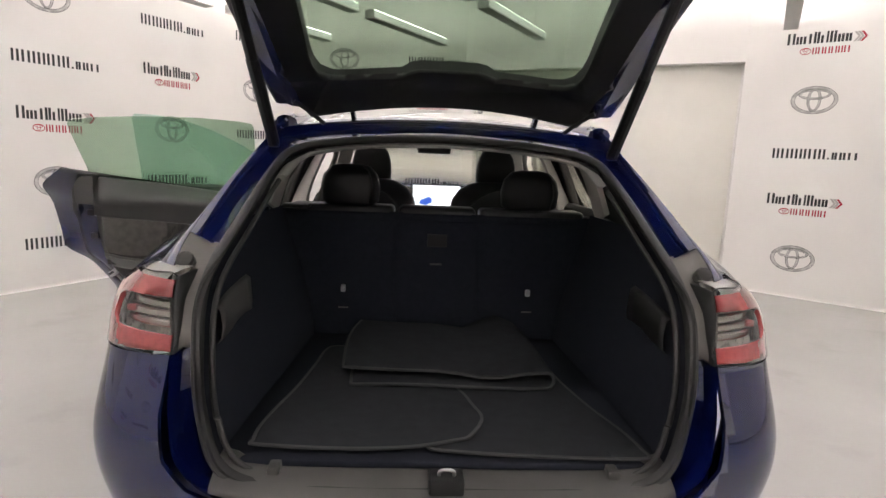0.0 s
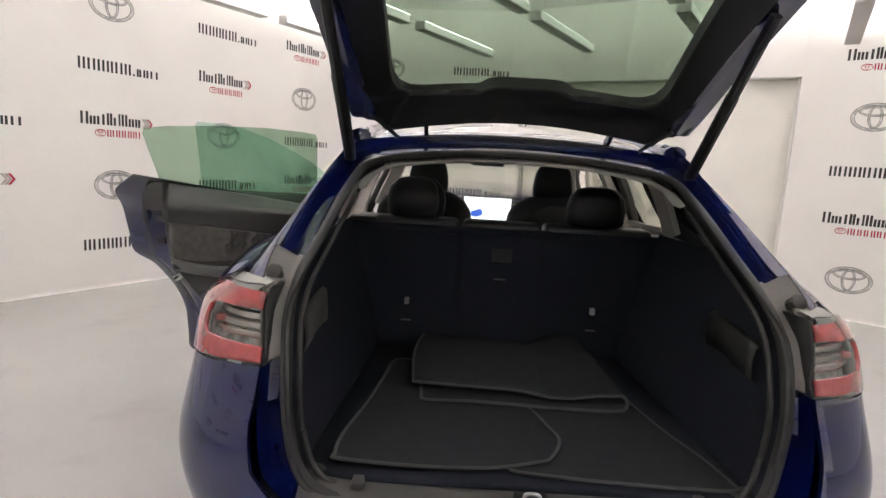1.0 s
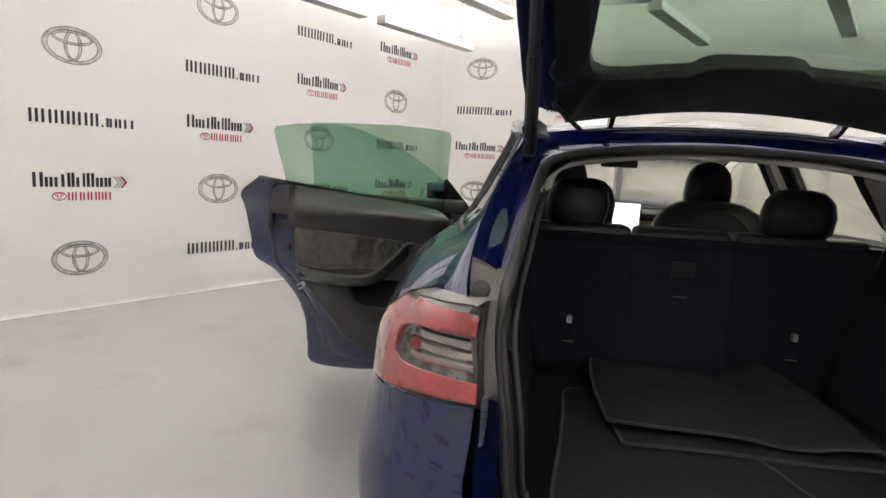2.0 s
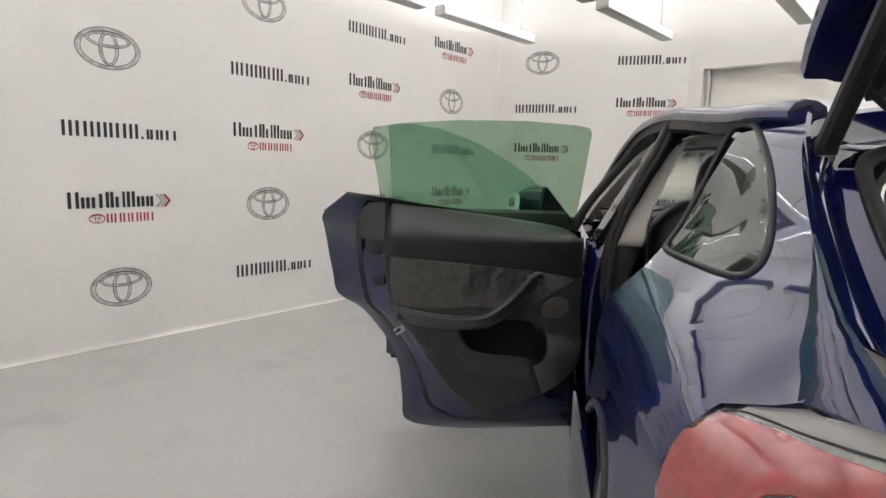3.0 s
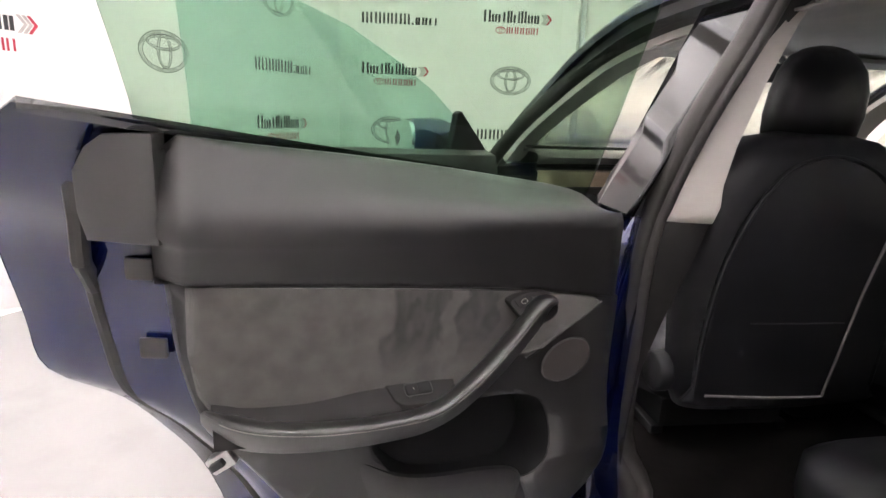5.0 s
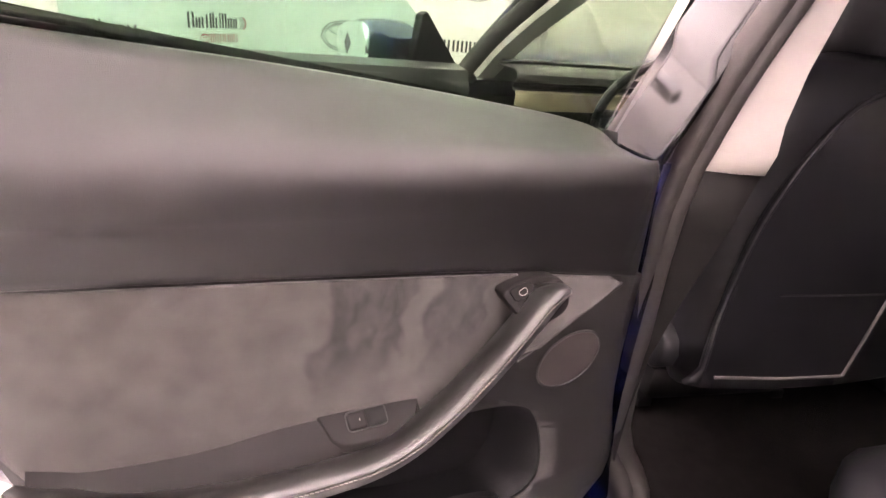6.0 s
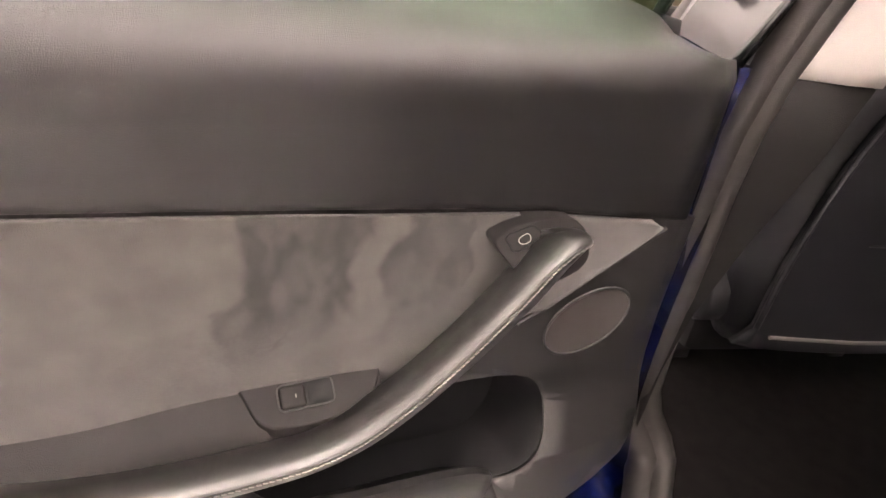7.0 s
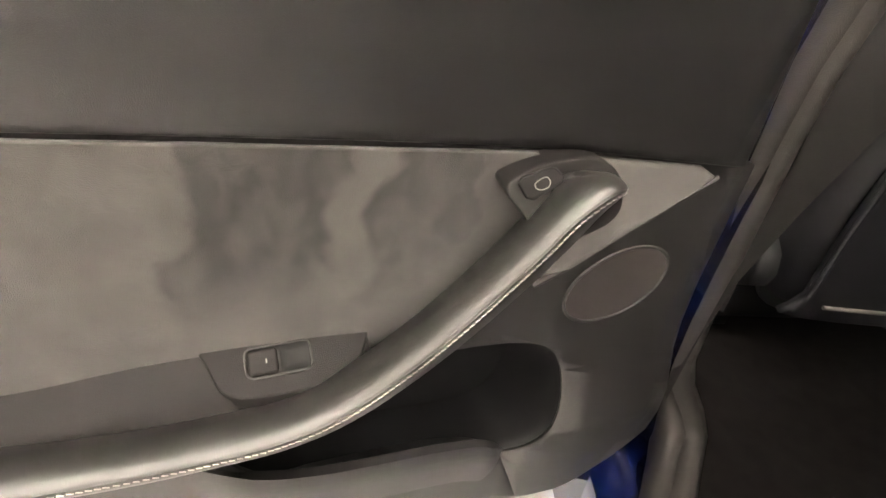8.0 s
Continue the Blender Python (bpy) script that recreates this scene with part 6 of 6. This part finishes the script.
part("switch_plate", prism(PLATE, lambda s, n: V((s, n, plate_z(s, n))), lambda s, n: V((s, n, plate_z(s, n) - 0.012))), SHELF, rear_door, "dark switch plate", bevel=0.0015)
SW = pose(0.480, 0.176, plate_z(0.480, 0.176), -38, 0, 0)
GAP = mat("dark_gap", (0.003, 0.003, 0.003), 0.6, vary=0.1)


def rounded(hw, hh, r, n=6):
    return [(cx * (hw - r) + r * math.cos(a), cy * (hh - r) + r * math.sin(a)) for cx, cy, a0 in ((1, 1, 0), (-1, 1, 90), (-1, -1, 180), (1, -1, 270)) for a in [radians(a0 + 90 * k / n) for k in range(n + 1)]]


def scoop():
    rows = []
    for fx in np.linspace(0, 1, 9):
        rows.append([(-0.0225 + 0.0215 * fx, -0.0098 + 0.0196 * fy, 0.0034 - 0.0030 * math.sin(math.pi * min(1, 0.08 + fx * 0.92)) ** 0.6 * math.sin(math.pi * fy) ** 0.5) for fy in np.linspace(0, 1, 9)])
    return loft(rows)


part("switch_well", moved(prism(rounded(0.0236, 0.0108, 0.0055), lambda x, y: V((x, y, -0.002)), lambda x, y: V((x, y, 0.0002))), SW), GAP, rear_door, "dark gap round the switch")
part("switch_bezel", moved(sweep([(x, y, 0.0020) for x, y in rounded(0.0240, 0.0112, 0.0058)], 0.0008, closed=True, up=(0, 0, 1)), SW), DARK_PLASTIC, rear_door, "thin glossy rim of the switch")
# near-black colour holds the shade inside the hollow
part("switch_scoop", moved(scoop(), SW), GAP, rear_door, "hollow for the fingertip, its shade coloured near black", smooth=60)
part("window_switch", moved(rbox((0.0004, -0.0100, -0.002), (0.0228, 0.0100, 0.0044), 0.0034, 4), SW), SHELF, rear_door, "window switch")
part("switch_mark", moved(rbox((0.0085, -0.0018, 0.0040), (0.0094, 0.0014, 0.0048), 0), SW), THREAD, rear_door, smooth=0)

# door release button on the head of the handle
HEAD = [(0.3225, 0.9345), (0.3125, 0.9415), (0.2935, 0.9465), (0.2585, 0.9490), (0.236, 0.942), (0.228, 0.930), (0.235, 0.910), (0.285, 0.893), (0.313, 0.920)]


def head_n(s, z=1.0):
    """The head leans back towards its upper edge."""
    return 0.185 + 0.62 * min(0.04, max(0, 0.9465 - z))


head_ring = spline(HEAD, 5, True)
hc = (0.277, 0.928)
part("handle_head", loft([[V((hc[0] + (s - hc[0]) * k, head_n(s, z) + dn, hc[1] + (z - hc[1]) * k)) for s, z in head_ring] for k, dn in ((0.95, -0.030), (0.975, -0.014), (0.995, -0.006), (0.985, -0.002), (0.965, -0.0005), (0.93, 0.0), (0.4, 0.0), (0.02, 0.0))], closed=True), SHELF, rear_door, "moulded head of the pull handle", smooth=60)
BUTTON = [(0.3125, 0.9375), (0.310, 0.9400), (0.287, 0.9443), (0.283, 0.9435), (0.2785, 0.9390), (0.2795, 0.9360), (0.3025, 0.9275), (0.3075, 0.9290)]
part("release_gap", sweep([V((s, head_n(s, z) + 0.0004, z)) for s, z in BUTTON], 0.0012, closed=True, up=(0, 1, 0)), GAP, rear_door)
part("release_button", prism(BUTTON, lambda s, z: V((s, head_n(s, z) + 0.0012, z)), lambda s, z: V((s, head_n(s, z) - 0.01, z))), SHELF, rear_door, "door release button", bevel=0.0008)
icon = spline([(0.289, 0.9375), (0.2915, 0.9400), (0.2965, 0.9390), (0.301, 0.9365), (0.2995, 0.9335), (0.2945, 0.9330), (0.290, 0.9345)], 3, True)
part("button_icon", sweep([V((p[0], head_n(p[0], p[1]) + 0.0016, p[1])) for p in icon], 0.0004, closed=True, up=(0, 1, 0)), THREAD, rear_door)

# tweeter and the fillet ahead of the handle
SPK = [V((0.166 + 0.055 * math.cos(a), 0, 0.793 + 0.044 * math.sin(a) - 0.006 * math.cos(a))) for a in np.linspace(0, 2 * math.pi, 41)[:-1]]
SPK = [V((p.x, card_n(p.x, p.z) + 0.0068, p.z)) for p in SPK]
part("speaker_ring", sweep(SPK, 0.0017, closed=True, up=(0, 1, 0)), DARK_PLASTIC, rear_door, smooth=60)
GRILLE = mat("speaker_cloth", (0.058, 0.049, 0.047), 0.8, grain=1.0, gscale=2200, vary=0.15)
part("speaker_grille", loft([[V((0.166 + (p.x - 0.166) * k, p.y + h, 0.793 + (p.z - 0.793) * k)) for p in SPK + SPK[:1]] for k, h in ((0.985, -0.001), (0.95, 0.0), (0.5, 0.0015), (0.02, 0.002))]), GRILLE, rear_door, "round speaker grille", smooth=60)
part("fillet_edge", sweep([V((s, card_n(s, z) + 0.007, z)) for s, z in spline([(0.10, 0.905), (0.131, 0.888), (0.181, 0.858), (0.232, 0.826), (0.26, 0.812)], 5)], 0.0032, up=(0, 1, 0)), DARK_PLASTIC, rear_door, smooth=60)
for z in (0.42, 0.88):
    part("hinge", rbox((-0.06, 0.0, z - 0.035), (0.03, 0.03, z + 0.035), 0.006), PAINT, rear_door)

# ---- front door
FSKIN = [(0.0, 0.19), (0.6, 0.20), (1.08, 0.235), (1.105, 0.30), (1.115, 0.6), (1.118, 0.9), (1.105, 1.075), (0.70, 1.065), (0.30, 1.05), (0.0, 1.03)]
front_door = part("front_door", sheet(FSKIN, D(lambda s, z: 0.905 - width(2.2, z)), 0.06, flip=True), PAINT, car, "open front side door, dark blue with black lining", thick=0.010, offset=-1, smooth=50)
front_door.matrix_basis = pose(-0.952, 3.022, 0, 0, 0, -157)
part("inner_lining", sheet([(0.06, 0.33), (0.6, 0.33), (0.95, 0.36), (1.03, 0.5), (1.05, 0.8), (1.04, 1.085), (0.6, 1.085), (0.08, 1.06)], D(lambda s, z: 0.105 + 0.02 * math.sin((z - 0.3) * 4)), 0.08), DARK_PLASTIC, front_door, "dark inner lining of the front door", thick=0.02)
part("top_pad", loft([[(s, 0.02, 1.07 + 0.02 * s), (s, 0.06, 1.10 + 0.02 * s), (s, 0.12, 1.085 + 0.02 * s), (s, 0.14, 1.03), (s, 0.12, 0.97)] for s in np.linspace(0.07, 1.05, 10)]), PAD, front_door, "dark upper door pad", smooth=50, thick=0.004)
part("armrest", rbox((0.30, 0.10, 0.74), (0.85, 0.19, 0.80), 0.02, 3), ROLL, front_door)
part("edge_shell", loft([[(1.105, -0.06, z), (1.108, -0.03, z), (1.06, 0.02, z), (1.045, 0.11, z)] for z in np.linspace(0.26, 1.06, 8)]), PAINT, front_door, smooth=40)


def fglass_n(s, z):
    return -0.005 + (z - 1.06) / 0.50 * (0.10 + 0.05 * s)


FGLASS = [(0.13, 1.02), (0.6, 1.03), (1.085, 1.05), (1.10, 1.25), (1.132, 1.54), (1.115, 1.562), (1.0, 1.562), (0.85, 1.545), (0.65, 1.485), (0.45, 1.39), (0.30, 1.30), (0.19, 1.215)]
part("window_glass", sheet(FGLASS, D(fglass_n), 0.08), FRONT_GLASS, front_door, "green tinted frameless window", thick=0.005).visible_shadow = False
part("mirror_triangle", prism([(-0.03, 1.02), (0.205, 1.045), (0.200, 1.232), (0.185, 1.242), (0.165, 1.222)], lambda s, z: V((s, fglass_n(s, z) + 0.02, z)), lambda s, z: V((s, fglass_n(s, z) - 0.02, z))), BLACK_TRIM, front_door, "black triangular mirror base", bevel=0.003)
mrows = []
for n, s0, s1, z0, z1 in ((-0.085, 0.15, 0.21, 1.09, 1.15), (-0.11, 0.10, 0.26, 1.055, 1.195), (-0.18, 0.08, 0.285, 1.040, 1.210), (-0.26, 0.09, 0.29, 1.045, 1.205), (-0.335, 0.13, 0.28, 1.07, 1.185), (-0.35, 0.18, 0.25, 1.10, 1.155)):
    cs, cz, hs, hz = (s0 + s1) / 2, (z0 + z1) / 2, (s1 - s0) / 2, (z1 - z0) / 2
    ring = []
    for k in range(20):
        a = 2 * math.pi * k / 20
        c, s = math.cos(a), math.sin(a)
        ring.append((cs + hs * math.copysign(abs(c) ** 0.6, c), n, cz + hz * math.copysign(abs(s) ** 0.6, s)))
    mrows.append(ring)
part("mirror_housing", loft(mrows, closed=True, cap=True), PAINT, front_door, "dark blue door mirror housing", smooth=60)
part("mirror_arm", rbox((0.12, -0.10, 1.06), (0.20, 0.0, 1.095), 0.012, 3), BLACK_TRIM, front_door)
part("mirror_glass", sheet([tuple(p) for p in spline([(-0.32, 1.085), (-0.125, 1.060), (-0.125, 1.188), (-0.32, 1.175)], 5, True)], lambda n, z: V((0.2885 + 0.02 * (n + 0.2), n, z)), 0.1), MIRROR, front_door, "door mirror glass", thick=0.004)

# ---------------------------------------------------------------- loose mats in the boot
BOOT_Z = 0.582


def build_mat(label, outline, zf, name="floor_mat"):
    o = [tuple(p) for p in spline(outline, 5, True)]
    m = part(name, sheet(o, lambda u, v: V((u, v, zf(u, v))), 0.05), MAT_CARPET, None, thick=0.007, offset=1, smooth=60)
    tagged(m, label, "floor mat", "loose floor mats")
    part("binding", sweep([V((u, v, zf(u, v) + 0.005)) for u, v in o], [(-0.005, -0.003), (0.005, -0.003), (0.005, 0.003), (-0.005, 0.003)], closed=True), MAT_EDGE, m, "grey stitched edge binding", smooth=60)
    return m


def ripple(z, k, a=0.004):
    return lambda u, v: z + a * (math.sin(u * 9 + k) + math.sin(v * 11 + 2 * k)) * 0.5 + a


build_mat("charcoal carpet floor mat lying flat in the boot", [(0.0, 0.035), (0.18, 0.018), (0.42, 0.010), (0.545, 0.012), (0.552, 0.05), (0.53, 0.18), (0.48, 0.34), (0.44, 0.52), (0.40, 0.75), (0.30, 0.82), (0.10, 0.80), (0.02, 0.55), (-0.04, 0.15), (-0.045, 0.06)], ripple(BOOT_Z, 1.3, 0.003))
build_mat("charcoal carpet floor mat with cut corner in the boot", [(-0.50, 0.035), (-0.30, 0.028), (-0.10, 0.040), (0.03, 0.075), (0.075, 0.10), (0.118, 0.205), (0.10, 0.30), (0.06, 0.44), (-0.05, 0.60), (-0.30, 0.80), (-0.42, 0.82), (-0.45, 0.62), (-0.475, 0.42), (-0.515, 0.16), (-0.515, 0.06)], lambda u, v: BOOT_Z + 0.012 + 0.003 * math.sin(u * 8) + 0.003 * math.sin(v * 10))


def folded_mat():
    """One mat folded over on itself, the fold to one side."""
    ys = np.linspace(0.0, 1.0, 12)
    m = None
    rows = []
    for t in ys:
        y_low = 0.445 + t * 0.50
        left = -0.30 - 0.02 * math.sin(t * 3) + 0.02 * t
        right = 0.375 - 0.05 * t
        y_up = 0.475 + t * 0.50
        z0 = BOOT_Z + 0.022
        lift = 0.022 + 0.012 * math.sin(t * 2.2)
        row = []
        for k in range(10):
            f = k / 9
            row.append((left + (right - left) * f, y_low, z0 + 0.004 * math.sin(f * 6 + t)))
        for k in range(1, 6):
            a = -math.pi / 2 + math.pi * k / 6
            row.append((right + lift * 0.9 * math.cos(a), y_low + (y_up - y_low) * k / 6, z0 + lift + lift * math.sin(a)))
        for k in range(10):
            f = k / 9
            x = right + (left - 0.035 - right) * f
            sag = 0.030 * math.exp(-((f - 0.28) / 0.16) ** 2)
            row.append((x, y_up + 0.045 * f, z0 + 2 * lift - sag - 0.014 * f + 0.004 * math.sin(f * 7) + (0.05 * max(0, t - 0.75) * 4 * math.exp(-((f - 0.15) / 0.12) ** 2))))
        rows.append(row)
    m = part("floor_mat", loft(rows), MAT_CARPET, None, thick=0.007, offset=0, smooth=70)
    tagged(m, "charcoal carpet floor mat folded over on the others", "floor mat", "loose floor mats")
    edge = rows[0] + [r[-1] for r in rows[1:]]
    part("binding", sweep([V(p) for p in edge], [(-0.005, -0.004), (0.005, -0.004), (0.005, 0.004), (-0.005, 0.004)]), MAT_EDGE, m, "grey stitched edge binding", smooth=60)
    part("binding", sweep([V(r[0]) for r in rows], [(-0.005, -0.004), (0.005, -0.004), (0.005, 0.004), (-0.005, 0.004)]), MAT_EDGE, m, smooth=60)


folded_mat()
